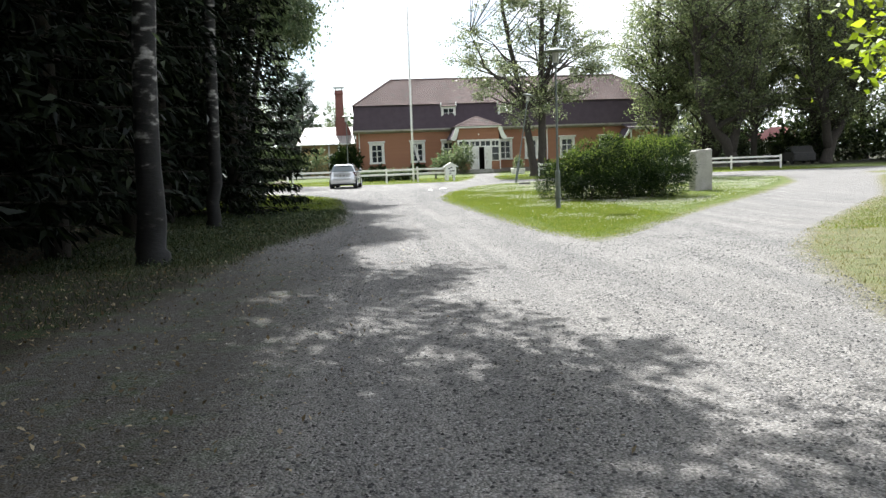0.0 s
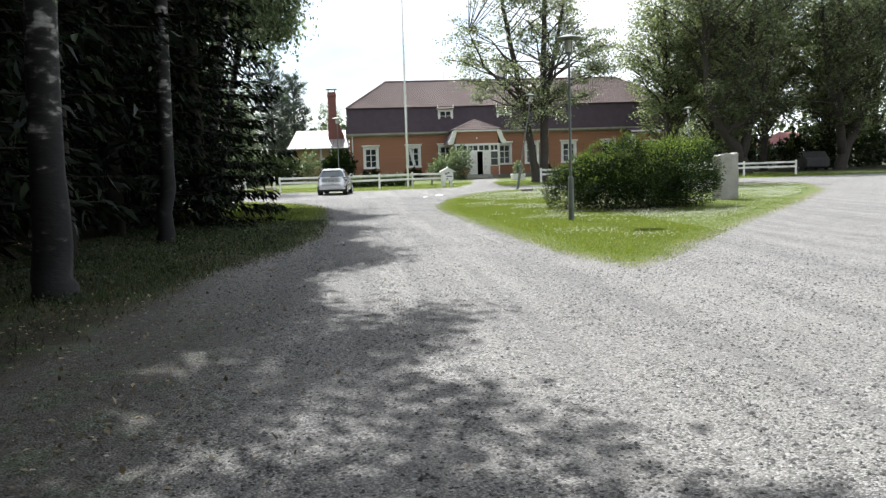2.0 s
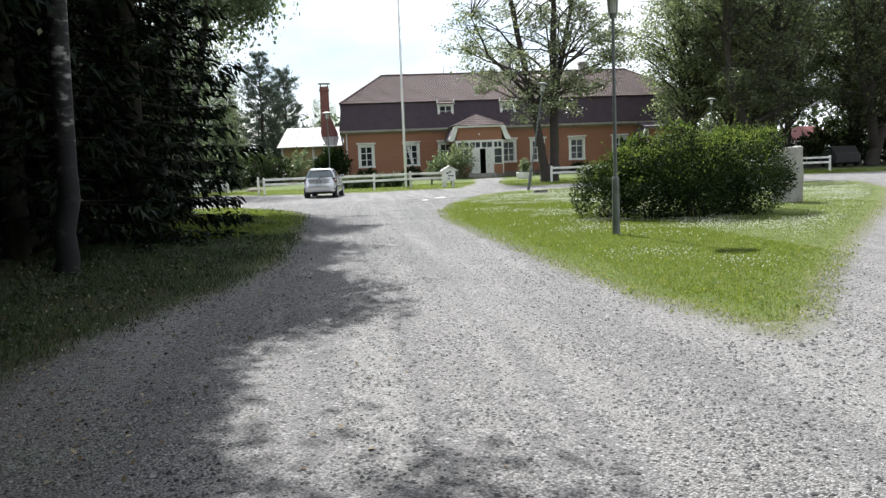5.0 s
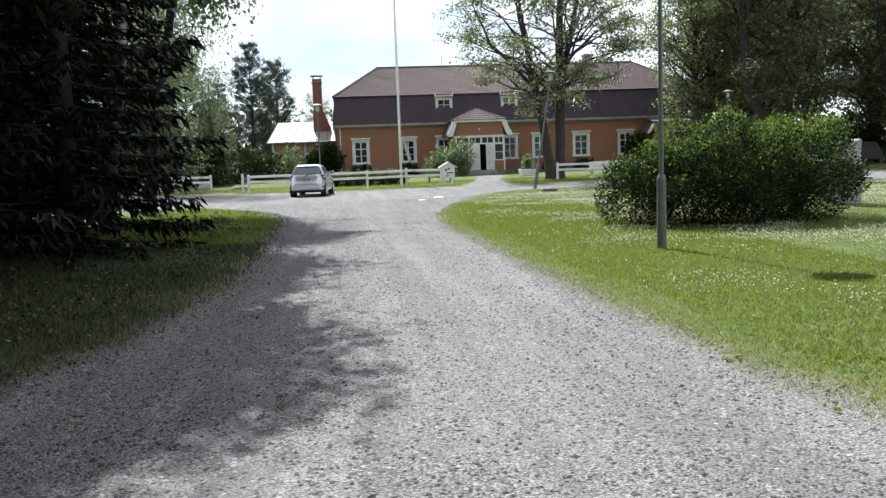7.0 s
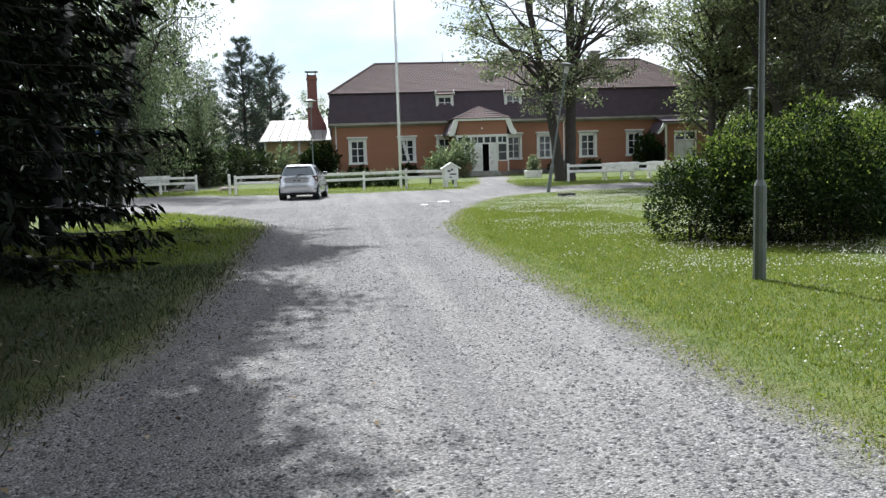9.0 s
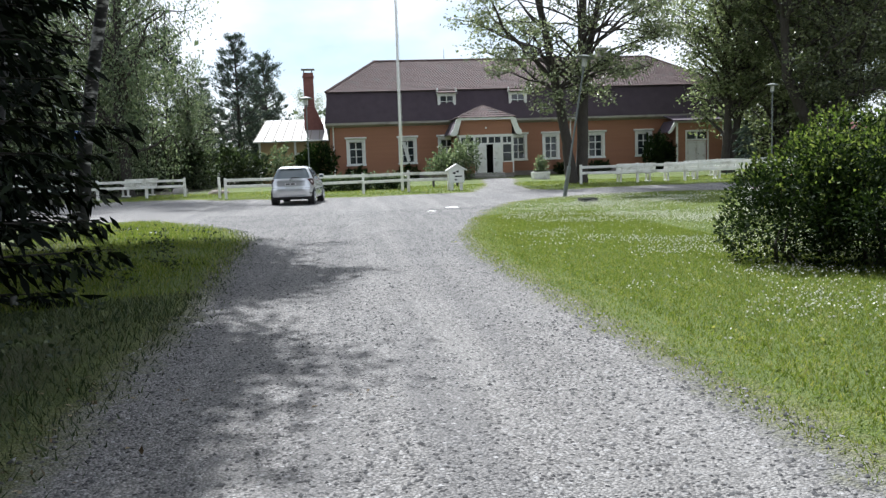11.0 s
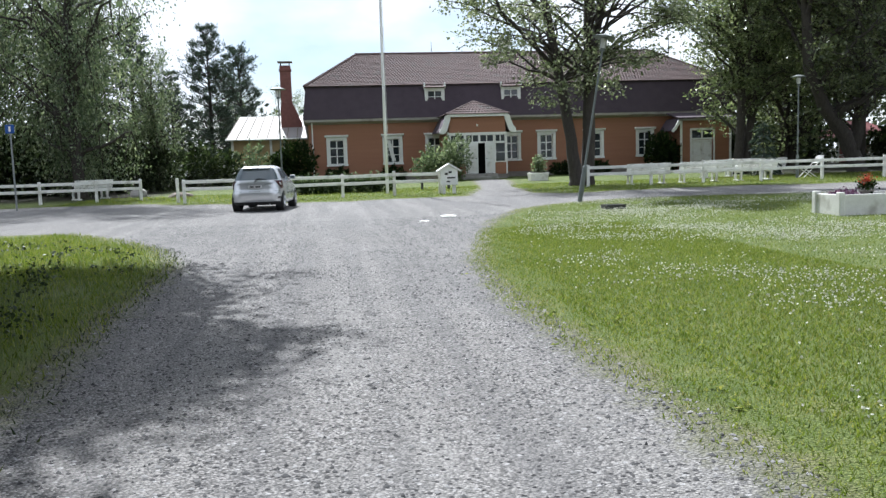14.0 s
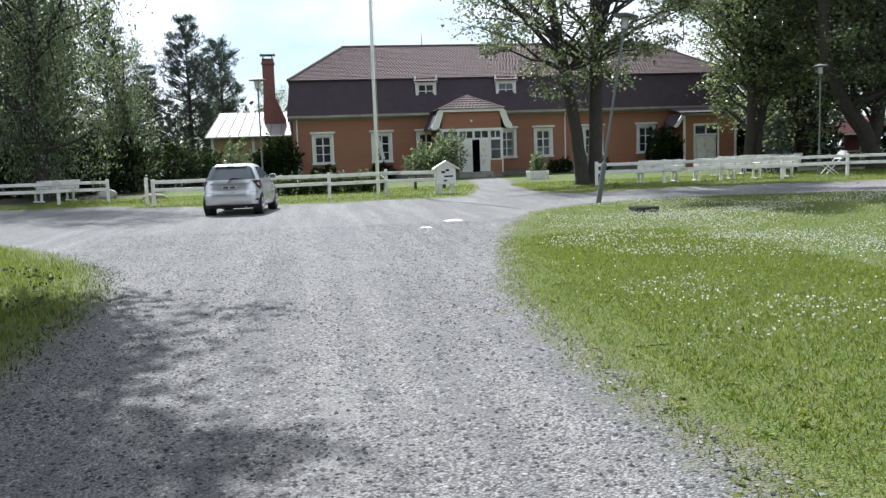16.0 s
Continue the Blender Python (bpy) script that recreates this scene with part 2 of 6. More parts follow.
M = {
    "ground": ground_mat("ground"),
    "pebble": leaf_mat("pebble", [(0.0, (0.02, 0.02, 0.021)), (0.45, (0.07, 0.068, 0.068)), (0.7, (0.16, 0.155, 0.152)), (0.92, (0.21, 0.205, 0.2)), (1.0, (0.27, 0.262, 0.255))], 0.0, rough=0.8),
    "ochre": surf("ochre", (0.275, 0.125, 0.074), (0.325, 0.156, 0.092), 1.2, 30, 0.75, 0.3, stretch=(0.25, 0.25, 5)),
    "white": surf("white_paint", (0.68, 0.68, 0.65), (0.8, 0.8, 0.77), 3, 40, 0.55, 0.1),
    "white_worn": surf("worn_white_paint", (0.62, 0.61, 0.57), (0.8, 0.79, 0.75), 4, 60, 0.65, 0.2, dirt=(0.35, 0.33, 0.28)),
    "cornice": surf("cornice_paint", (0.3, 0.28, 0.25), (0.4, 0.375, 0.34), 2, 40, 0.7, 0.1, dirt=(0.2, 0.18, 0.16)),
    "yellow": surf("yellow_boarding", (0.36, 0.25, 0.12), (0.44, 0.31, 0.16), 1.5, 30, 0.8, 0.3, stretch=(6, 6, 0.3), dirt=(0.24, 0.19, 0.12)),
    "plinth": surf("plinth", (0.16, 0.14, 0.13), (0.28, 0.25, 0.23), 4, 40, 0.9, 0.4),
    "felt": surf("roof_felt", (0.046, 0.032, 0.043), (0.07, 0.05, 0.064), 2, 50, 0.85, 0.2),
    "tile": surf("roof_tile", (0.062, 0.038, 0.036), (0.11, 0.066, 0.06), 3, 30, 0.85, 0.3, dirt=(0.07, 0.062, 0.055)),
    "brick": surf("chimney_brick", (0.17, 0.07, 0.06), (0.27, 0.115, 0.1), 5, 40, 0.85, 0.4),
    "tin": surf("tin_roof", (0.27, 0.25, 0.24), (0.35, 0.325, 0.31), 1.5, 30, 0.6, 0.05, dirt=(0.3, 0.22, 0.18), dirt_at=0.66),
    "glass": glass_mat("window_glass"),
    "dark": surf("dark_interior", (0.012, 0.012, 0.012), (0.03, 0.028, 0.025), 3, 20, 0.9, 0),
    "cloth": surf("curtain", (0.6, 0.6, 0.58), (0.75, 0.75, 0.73), 9, 60, 0.9, 0.2),
    "metal": surf("grey_metal", (0.2, 0.21, 0.21), (0.3, 0.31, 0.31), 4, 60, 0.5, 0.1, metal=0.3),
    "wood": surf("grey_wood", (0.12, 0.1, 0.08), (0.24, 0.2, 0.16), 4, 40, 0.85, 0.4, stretch=(6, 6, 0.8)),
    "stone": surf("grey_stone", (0.26, 0.25, 0.23), (0.42, 0.4, 0.37), 3, 40, 0.9, 0.5, dirt=(0.16, 0.16, 0.12)),
    "iron": surf("cast_iron", (0.02, 0.02, 0.02), (0.05, 0.047, 0.045), 8, 80, 0.7, 0.3),
    "bark": surf("bark", (0.022, 0.018, 0.015), (0.065, 0.055, 0.047), 5, 30, 0.95, 1.0, stretch=(3, 3, 0.6)),
    "maple": leaf_mat("maple_leaf", [(0.0, (0.1, 0.13, 0.065)), (0.6, (0.19, 0.22, 0.12)), (0.85, (0.28, 0.31, 0.19)), (1.0, (0.44, 0.45, 0.33))], 0.5, (1.0, 1.03, 0.8), rough=0.35, gloss=0.8),
    "linden": leaf_mat("linden_leaf", [(0.0, (0.085, 0.115, 0.055)), (0.6, (0.175, 0.21, 0.105)), (0.88, (0.28, 0.31, 0.17)), (1.0, (0.42, 0.44, 0.29))], 0.55, (1.02, 1.06, 0.76), rough=0.36, gloss=0.75),
    "birch_leaf": leaf_mat("birch_leaf", [(0.0, (0.08, 0.115, 0.065)), (0.6, (0.155, 0.195, 0.11)), (0.88, (0.25, 0.28, 0.18)), (1.0, (0.38, 0.41, 0.29))], 0.5, (1.02, 1.08, 0.78), rough=0.42, gloss=0.5),
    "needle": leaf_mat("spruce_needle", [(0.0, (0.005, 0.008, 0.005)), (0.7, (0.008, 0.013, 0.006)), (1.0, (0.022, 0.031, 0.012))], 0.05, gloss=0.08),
    "pine": leaf_mat("pine_needle", [(0.0, (0.025, 0.042, 0.03)), (0.7, (0.05, 0.075, 0.05)), (1.0, (0.1, 0.13, 0.085))], 0.2, (1, 1.05, 0.85)),
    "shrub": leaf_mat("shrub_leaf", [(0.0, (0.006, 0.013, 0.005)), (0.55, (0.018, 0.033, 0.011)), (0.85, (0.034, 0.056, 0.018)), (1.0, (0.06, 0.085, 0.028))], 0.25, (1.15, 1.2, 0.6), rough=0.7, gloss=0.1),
    # bright copy of the shrub leaf: sunlight on the bush's top as colour
    "lit_leaf": leaf_mat("lit_leaf", [(0.0, (0.05, 0.08, 0.02)), (0.6, (0.11, 0.15, 0.035)), (1.0, (0.22, 0.25, 0.08))], 0.5, rough=0.6, gloss=0.2),
    "dark_leaf": leaf_mat("dark_leaf", [(0.0, (0.055, 0.07, 0.04)), (0.6, (0.115, 0.135, 0.072)), (0.9, (0.2, 0.22, 0.125)), (1.0, (0.32, 0.34, 0.21))], 0.5, rough=0.42, gloss=0.5),
    "plum": leaf_mat("plum_leaf", [(0.0, (0.05, 0.02, 0.05)), (0.6, (0.12, 0.05, 0.12)), (1.0, (0.25, 0.14, 0.26))], 0.3),
    "bright_maple": leaf_mat("bright_maple_leaf", [(0.0, (0.14, 0.2, 0.02)), (0.6, (0.24, 0.31, 0.035)), (1.0, (0.36, 0.42, 0.06))], 0.55, (1.2, 1.2, 0.5)),
    "under": leaf_mat("undergrowth_leaf", [(0.0, (0.014, 0.024, 0.011)), (0.6, (0.034, 0.05, 0.021)), (0.9, (0.07, 0.09, 0.04)), (1.0, (0.16, 0.18, 0.1))], 0.35),
    "grass": leaf_mat("grass_blade", [(0.0, (0.075, 0.115, 0.02)), (0.35, (0.135, 0.18, 0.034)), (0.75, (0.2, 0.24, 0.055)), (1.0, (0.33, 0.31, 0.13))], 0.5, (1.1, 1.15, 0.62), rough=0.8, gloss=0.08),
    # darker copy of the grass: the trees' shade is put into its colour
    "grass_shaded": leaf_mat("shaded_grass_blade", [(0.0, (0.02, 0.034, 0.012)), (0.6, (0.04, 0.062, 0.02)), (0.88, (0.065, 0.085, 0.028)), (1.0, (0.13, 0.12, 0.055))], 0.3),
    "grass_dry": leaf_mat("dry_grass_blade", [(0.0, (0.14, 0.15, 0.045)), (0.6, (0.26, 0.22, 0.1)), (1.0, (0.36, 0.31, 0.17))], 0.3),
    "clover": leaf_mat("clover_flower", [(0.0, (0.5, 0.5, 0.42)), (1.0, (0.76, 0.75, 0.67))], 0.2, (1, 1, 1)),
    "paint_silver": surf("silver_car_paint", (0.62, 0.63, 0.64), (0.66, 0.67, 0.68), 2, 200, 0.22, 0, metal=0.55),
    "rubber": surf("rubber", (0.012, 0.012, 0.012), (0.025, 0.025, 0.025), 10, 80, 0.8, 0.2),
    "red_glass": surf("tail_lamp", (0.05, 0.018, 0.02), (0.08, 0.024, 0.026), 10, 80, 0.12, 0),
    "red_roof": surf("red_roof", (0.2, 0.065, 0.06), (0.28, 0.1, 0.09), 3, 30, 0.7, 0.2),
    "orange": leaf_mat("orange_petal", [(0.0, (0.42, 0.03, 0.015)), (1.0, (0.65, 0.08, 0.03))], 0.2, (1, 1, 1)),
    "lamp_grey": surf("lamp_grey", (0.11, 0.125, 0.12), (0.17, 0.185, 0.18), 5, 60, 0.55, 0.1, metal=0.2),
    "frost": surf("frosted_glass", (0.5, 0.5, 0.48), (0.6, 0.6, 0.58), 5, 60, 0.3, 0),
    "car_glass": glass_mat("car_glass", (0.08, 0.1, 0.11), 0.06),
    "plate": surf("number_plate", (0.4, 0.4, 0.4), (0.48, 0.48, 0.48), 5, 60, 0.4, 0),
    "soil": surf("soil", (0.03, 0.024, 0.018), (0.07, 0.055, 0.04), 9, 60, 0.95, 0.5),
    "litter": leaf_mat("dry_leaf", [(0.0, (0.09, 0.06, 0.03)), (0.6, (0.2, 0.15, 0.08)), (1.0, (0.42, 0.35, 0.24))], 0.15, (1, 1, 1), 0.8),
    "blue": surf("blue_sign", (0.02, 0.08, 0.3), (0.03, 0.1, 0.34), 5, 40, 0.4, 0),
}


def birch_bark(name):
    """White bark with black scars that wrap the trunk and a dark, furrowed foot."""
    m, n, l = nodes_of(name)
    p = n["Principled BSDF"]
    tc, mp = n.new("ShaderNodeTexCoord"), n.new("ShaderNodeMapping")
    mp.inputs["Scale"].default_value = (2.2, 2.2, 5.0)
    l.new(tc.outputs["Object"], mp.inputs["Vector"])
    a, b = n.new("ShaderNodeTexNoise"), n.new("ShaderNodeTexNoise")
    a.inputs["Scale"].default_value, a.inputs["Detail"].default_value = 1.6, 8
    b.inputs["Scale"].default_value, b.inputs["Detail"].default_value = 16, 4
    l.new(mp.outputs["Vector"], a.inputs["Vector"])
    l.new(tc.outputs["Object"], b.inputs["Vector"])
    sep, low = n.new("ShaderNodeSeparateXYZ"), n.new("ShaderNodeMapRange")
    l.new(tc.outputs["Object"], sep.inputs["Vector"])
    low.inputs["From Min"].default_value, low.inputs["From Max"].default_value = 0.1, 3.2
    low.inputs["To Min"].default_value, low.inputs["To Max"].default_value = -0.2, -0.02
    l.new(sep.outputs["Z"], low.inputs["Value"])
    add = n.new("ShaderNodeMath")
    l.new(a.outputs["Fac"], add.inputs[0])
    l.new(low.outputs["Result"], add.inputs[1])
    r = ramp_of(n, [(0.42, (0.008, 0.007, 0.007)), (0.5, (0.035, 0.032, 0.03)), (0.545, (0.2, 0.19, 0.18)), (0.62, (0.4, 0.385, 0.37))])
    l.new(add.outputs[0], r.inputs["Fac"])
    fine = ramp_of(n, [(0.3, (0.6, 0.6, 0.6)), (0.65, (1, 1, 1))])
    l.new(b.outputs["Fac"], fine.inputs["Fac"])
    mul = n.new("ShaderNodeMixRGB")
    mul.blend_type = "MULTIPLY"
    mul.inputs["Fac"].default_value = 1
    l.new(r.outputs["Color"], mul.inputs["Color1"])
    l.new(fine.outputs["Color"], mul.inputs["Color2"])
    l.new(mul.outputs["Color"], p.inputs["Base Color"])
    p.inputs["Roughness"].default_value = 0.8
    bp = n.new("ShaderNodeBump")
    bp.inputs["Strength"].default_value, bp.inputs["Distance"].default_value = 0.8, 0.03
    l.new(add.outputs[0], bp.inputs["Height"])
    l.new(bp.outputs["Normal"], p.inputs["Normal"])
    return m


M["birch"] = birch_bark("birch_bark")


# ---- building blocks ----
class Shape:
    """Collects faces; gives one mesh."""

    def __init__(self):
        self.v, self.f = [], []

    def face(self, *pts):
        k = len(self.v)
        self.v += [tuple(p) for p in pts]
        self.f.append(tuple(range(k, k + len(pts))))
        return self

    def box(self, x0, x1, y0, y1, z0, z1):
        k = len(self.v)
        self.v += [(x, y, z) for z in (z0, z1) for x, y in ((x0, y0), (x1, y0), (x1, y1), (x0, y1))]
        self.f += [tuple(k + i for i in q) for q in ((3, 2, 1, 0), (4, 5, 6, 7), (0, 1, 5, 4), (1, 2, 6, 5), (2, 3, 7, 6), (3, 0, 4, 7))]
        return self

    def prism(self, outline, a, b, axis="y"):
        """An outline (two coordinates a point) drawn along an axis from a to b."""
        k, m = len(self.v), len(outline)
        put = {"y": lambda p, t: (p[0], t, p[1]), "x": lambda p, t: (t, p[0], p[1]), "z": lambda p, t: (p[0], p[1], t)}[axis]
        self.v += [put(p, a) for p in outline] + [put(p, b) for p in outline]
        self.f += [tuple(range(k + m - 1, k - 1, -1)), tuple(range(k + m, k + 2 * m))]
        self.f += [(k + i, k + (i + 1) % m, k + m + (i + 1) % m, k + m + i) for i in range(m)]
        return self

    def tube(self, pts, radii, sides=8, cap=True):
        pts = [Vector(p) for p in pts]
        k = len(self.v)
        for i, (p, r) in enumerate(zip(pts, radii)):
            d = (pts[min(i + 1, len(pts) - 1)] - pts[max(i - 1, 0)]).normalized()
            u = d.cross(Vector((0.31, 0.95, 0.05))).normalized()
            w = d.cross(u)
            for s in range(sides):
                a = 2 * math.pi * s / sides
                self.v.append(tuple(p + (u * math.cos(a) + w * math.sin(a)) * r))
        for i in range(len(pts) - 1):
            for s in range(sides):
                a, b = k + i * sides + s, k + i * sides + (s + 1) % sides
                self.f.append((a, b, b + sides, a + sides))
        if cap:
            self.f += [tuple(range(k + sides - 1, k - 1, -1)), tuple(range(k + (len(pts) - 1) * sides, k + len(pts) * sides))]
        return self

    def mesh(self, name, bevel=0.0, smooth=False, seg=1):
        me = bpy.data.meshes.new(name)
        me.from_pydata(self.v, [], self.f)
        bm = bmesh.new()
        bm.from_mesh(me)
        bmesh.ops.recalc_face_normals(bm, faces=bm.faces)
        if bevel:
            bmesh.ops.bevel(bm, geom=list(bm.edges), offset=bevel, segments=seg, affect="EDGES", profile=0.6, clamp_overlap=True)
        bm.to_mesh(me)
        bm.free()
        if smooth:
            me.shade_smooth()
        return me


def part(name, data, material, parent=None, label="", bevel=0.0, smooth=False, seg=1):
    me = data.mesh(name, bevel, smooth, seg) if isinstance(data, Shape) else data
    if not me.materials:
        me.materials.append(M[material])
    ob = new(name, me)
    ob.parent = parent
    return tagged(ob, label)


def thing(name, at, label, category, group="", turn=0.0, kind=""):
    ob = new(name)
    ob.matrix_world = pose(*at, 0, 0, turn)
    ob.empty_display_size = 0.2
    return tagged(ob, label, category, group, kind)


def cards(name, corners, smooth=False):
    """One mesh of loose polygons: corners is an array (count, corners of each, 3)."""
    n, k, _ = corners.shape
    me = bpy.data.meshes.new(name)
    me.vertices.add(n * k)
    me.vertices.foreach_set("co", corners.astype(np.float32).ravel())
    me.loops.add(n * k)
    me.loops.foreach_set("vertex_index", np.arange(n * k, dtype=np.int32))
    me.polygons.add(n)
    me.polygons.foreach_set("loop_start", np.arange(0, n * k, k, dtype=np.int32))
    me.polygons.foreach_set("loop_total", np.full(n, k, dtype=np.int32))
    me.update(calc_edges=True)
    return me


def unit(a):
    return a / np.maximum(np.linalg.norm(a, axis=-1, keepdims=True), 1e-6)


def leaves(rng, at, size, flat=0.5, along=None, width=0.62):
    """Leaf-shaped quads at the places at: size metres long, leaning level by flat."""
    n = len(at)
    d = unit(rng.normal(size=(n, 3)) * (1, 1, 0.7)) if along is None else unit(along + rng.normal(size=(n, 3)) * 0.35)
    up = unit(rng.normal(size=(n, 3)) * (1 - flat) + np.array((0, 0, flat)))
    side = unit(np.cross(d, up))
    s = (size * rng.uniform(0.6, 1.35, n))[:, None]
    bend = np.cross(side, d) * s * 0.12
    return np.stack((at, at + d * s * 0.45 + side * s * width / 2 + bend, at + d * s, at + d * s * 0.45 - side * s * width / 2 + bend), 1)


def arc(a, b, lift, n=5, rng=None, wob=0.0):
    a, b = np.array(a, float), np.array(b, float)
    out = []
    for i in range(n + 1):
        t = i / n
        p = a + (b - a) * t + np.array((0, 0, lift * 4 * t * (1 - t)))
        if rng is not None and 0 < i < n:
            p = p + rng.normal(size=3) * wob
        out.append(p)
    return out


def broadleaf(name, label, at, trunks, crown, limbs, subs, per, leaf, spread, bark, foliage, seed, droop=0.0, category="tree", turn=0.0, low=0.25, flat=0.35, sides=8, outer=(0.35, 0.85), reach=(0.18, 0.42), clumps=3, top=None, slim=0.5, inner=0.35):
    """A tree, top being a second, higher crown (centre, radii, limbs, leaves to a clump): trunks (rows of x, y, z, radius), limbs that end in the crown (centre, radii), side branches on them, leaves in clumps on those."""
    rng = np.random.default_rng(seed)
    root = thing(name, at, label, category, turn=turn)
    wood, spots = Shape(), []
    for tr in trunks:
        fine = []
        for a, b in zip(tr[:-1], tr[1:]):
            for i in range(3):
                fine.append(tuple(np.array(a) + (np.array(b) - np.array(a)) * i / 3 + np.append(rng.normal(size=3) * 0.02, 0)))
        fine.append(tr[-1])
        wood.tube([p[:3] for p in fine], [p[3] for p in fine], sides + 2)
    masses = [(crown[0], crown[1], limbs, per)] + ([top] if top else [])
    for k_mass, i in [(k, i) for k, mass in enumerate(masses) for i in range(mass[2])]:
        c, r = np.array(masses[k_mass][0], float), np.array(masses[k_mass][1], float)
        d = unit(rng.normal(size=3))
        end = c + d * r * rng.uniform(*outer)
        tr = np.array(trunks[i % len(trunks)], float)
        zs = np.clip(end[2] - rng.uniform(0.3, 0.9) * np.hypot(*(end[:2] - c[:2])) - 0.5, tr[0, 2] + low * (tr[-1, 2] - tr[0, 2]), tr[-1, 2])
        start = np.array([np.interp(zs, tr[:, 2], tr[:, k]) for k in range(4)])
        rad = max(0.025, start[3] * slim)
        limb = arc(start[:3], end, 0.08 * np.linalg.norm(end - start[:3]), 5, rng, 0.12)
        wood.tube(limb, [rad * (1 - 0.85 * k / 5) for k in range(6)], 6, False)
        for j in range(subs):
            t = rng.uniform(inner, 1.0)
            k = min(int(t * 5), 4)
            s = limb[k] + (limb[k + 1] - limb[k]) * (t * 5 - k)
            e = s + unit(rng.normal(size=3) * (1, 1, 0.6)) * r * rng.uniform(*reach) + np.array((0, 0, -droop * rng.uniform(0.3, 1.0)))
            q = (e - c) / r
            m = np.linalg.norm(q)
            if m > 1.05:
                e = c + q / m * r * 1.05
            twig = arc(s, e, 0.1, 2, rng, 0.05)
            wood.tube(twig, [rad * 0.28, rad * 0.18, 0.006], 3, False)
            for t in rng.uniform(0.5, 1.05, clumps):
                spots += [s + (e - s) * t] * masses[k_mass][3]
    spots = np.array(spots)
    n = len(spots)
    where = spots + rng.normal(size=(n, 3)) * np.array((spread, spread, spread * 0.6))
    along = None
    if droop:
        where[:, 2] -= rng.exponential(droop * 0.5, n)
        along = np.tile((0.0, 0.0, -1.0), (n, 1)) + rng.normal(size=(n, 3)) * 0.5
    part("trunk", wood, bark, root, smooth=True)
    me = cards("crown", leaves(rng, where, leaf, flat, along))
    part("crown", me, foliage, root)
    return root


def spruce(name, label, at, height, radius, seed, bare=0.02, density=1.0, category="tree", foliage="needle", needle=0.4, wide=0.24):
    rng = np.random.default_rng(seed)
    root = thing(name, at, label, category)
    wood, tw, al = Shape(), [], []
    wood.tube([(0, 0, 0), (0.02, 0, height * 0.5), (0, 0.02, height)], [height * 0.012, height * 0.008, 0.01], 9)
    z = bare * height
    while z < height * 0.985:
        f = 1 - z / height
        for a in np.arange(6) * math.pi / 3 + rng.uniform(0, 6):
            a += rng.normal() * 0.2
            ln = radius * f ** 0.6 * rng.uniform(0.72, 1.1) + 0.12
            out = np.array((math.cos(a), math.sin(a), 0))
            rise = 0.12 if f < 0.4 else -0.28
            pts = [out * ln * t + np.array((0, 0, z + ln * (rise * t + 0.18 * t * t))) for t in (0, 0.35, 0.7, 1)]
            if ln > 0.6:
                wood.tube([pts[0], pts[1], pts[3]], [0.012 + 0.008 * ln, 0.01 + 0.004 * ln, 0.004], 3, False)
            for t in np.arange(0.12, 1.0, 0.2 / ln / density):
                p = out * ln * t + np.array((0, 0, z + ln * (rise * t + 0.18 * t * t)))
                side = np.array((-out[1], out[0], 0))
                for s in (-1, 1, 0):
                    tw.append(p + rng.normal(size=3) * 0.05)
                    al.append(out * 0.7 + side * s * 1.0 + np.array((0, 0, -0.55 if s else -1.0)))
        z += 0.36 if f > 0.5 else 0.28
    part("trunk", wood, "bark", root, smooth=True)
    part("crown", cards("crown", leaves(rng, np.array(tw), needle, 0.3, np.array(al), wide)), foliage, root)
    return root


# ---- ground and drive ----
DRIVE = [(-3.4, -60), (-3.2, -10), (-3.0, 4), (-2.7, 7.8), (-2.2, 10.1), (-1.9, 12.1), (-1.6, 15), (-0.8, 17.7), (-0.4, 20), (-0.35, 24), (-0.5, 28), (-0.65, 32),
         (-1.2, 34.2), (-2.5, 36.7), (-3.9, 38.6), (-8, 40.5), (-20, 42), (-60, 44), (-60, 55), (-20, 54), (-9, 53), (-5.4, 52.8), (-3.5, 50.5), (0.5, 48.9), (4, 49.2), (6.3, 49.4),
         (8.0, 56), (9.0, 62), (10.2, 70), (10.4, 72.3), (12.2, 72.3), (12.0, 68), (11, 63), (9.7, 57), (8.9, 50), (9.6, 48.7), (11.4, 49.2), (15.7, 49.7), (20, 48.6), (28, 49),
         (60, 52), (60, 46), (29, 43), (22, 33), (15, 22.2), (8.5, 14.5), (6.4, 11.5), (5.5, 9.3), (4.5, 6.7), (4.2, 3), (4.4, -10), (4.4, -60)]
ISLAND = [(4.0, 13.6), (3.6, 15.5), (3.4, 19), (3.2, 24), (3.1, 28), (3.3, 31), (4, 34.3), (4.8, 37.6), (6.3, 41.3), (8.2, 43.2), (11, 44.4), (15, 43.6),
          (19.5, 41.5), (20.8, 38.5), (18, 32.5), (12.4, 24.7), (8.6, 19.8), (5.8, 16), (4.6, 14.2)]


def signed(px, py, outline):
    """Distance to an outline, positive inside."""
    best, inside = np.full(px.shape, 1e9), np.zeros(px.shape, bool)
    for (x0, y0), (x1, y1) in zip(outline, outline[1:] + outline[:1]):
        dx, dy = x1 - x0, y1 - y0
        t = np.clip(((px - x0) * dx + (py - y0) * dy) / (dx * dx + dy * dy), 0, 1)
        best = np.minimum(best, np.hypot(px - x0 - t * dx, py - y0 - t * dy))
        if dy:
            inside ^= ((y0 > py) != (y1 > py)) & (px < x0 + (py - y0) * dx / dy)
    return np.where(inside, best, -best)


def drive_edge(px, py):
    return np.minimum(signed(px, py, DRIVE), -signed(px, py, ISLAND))


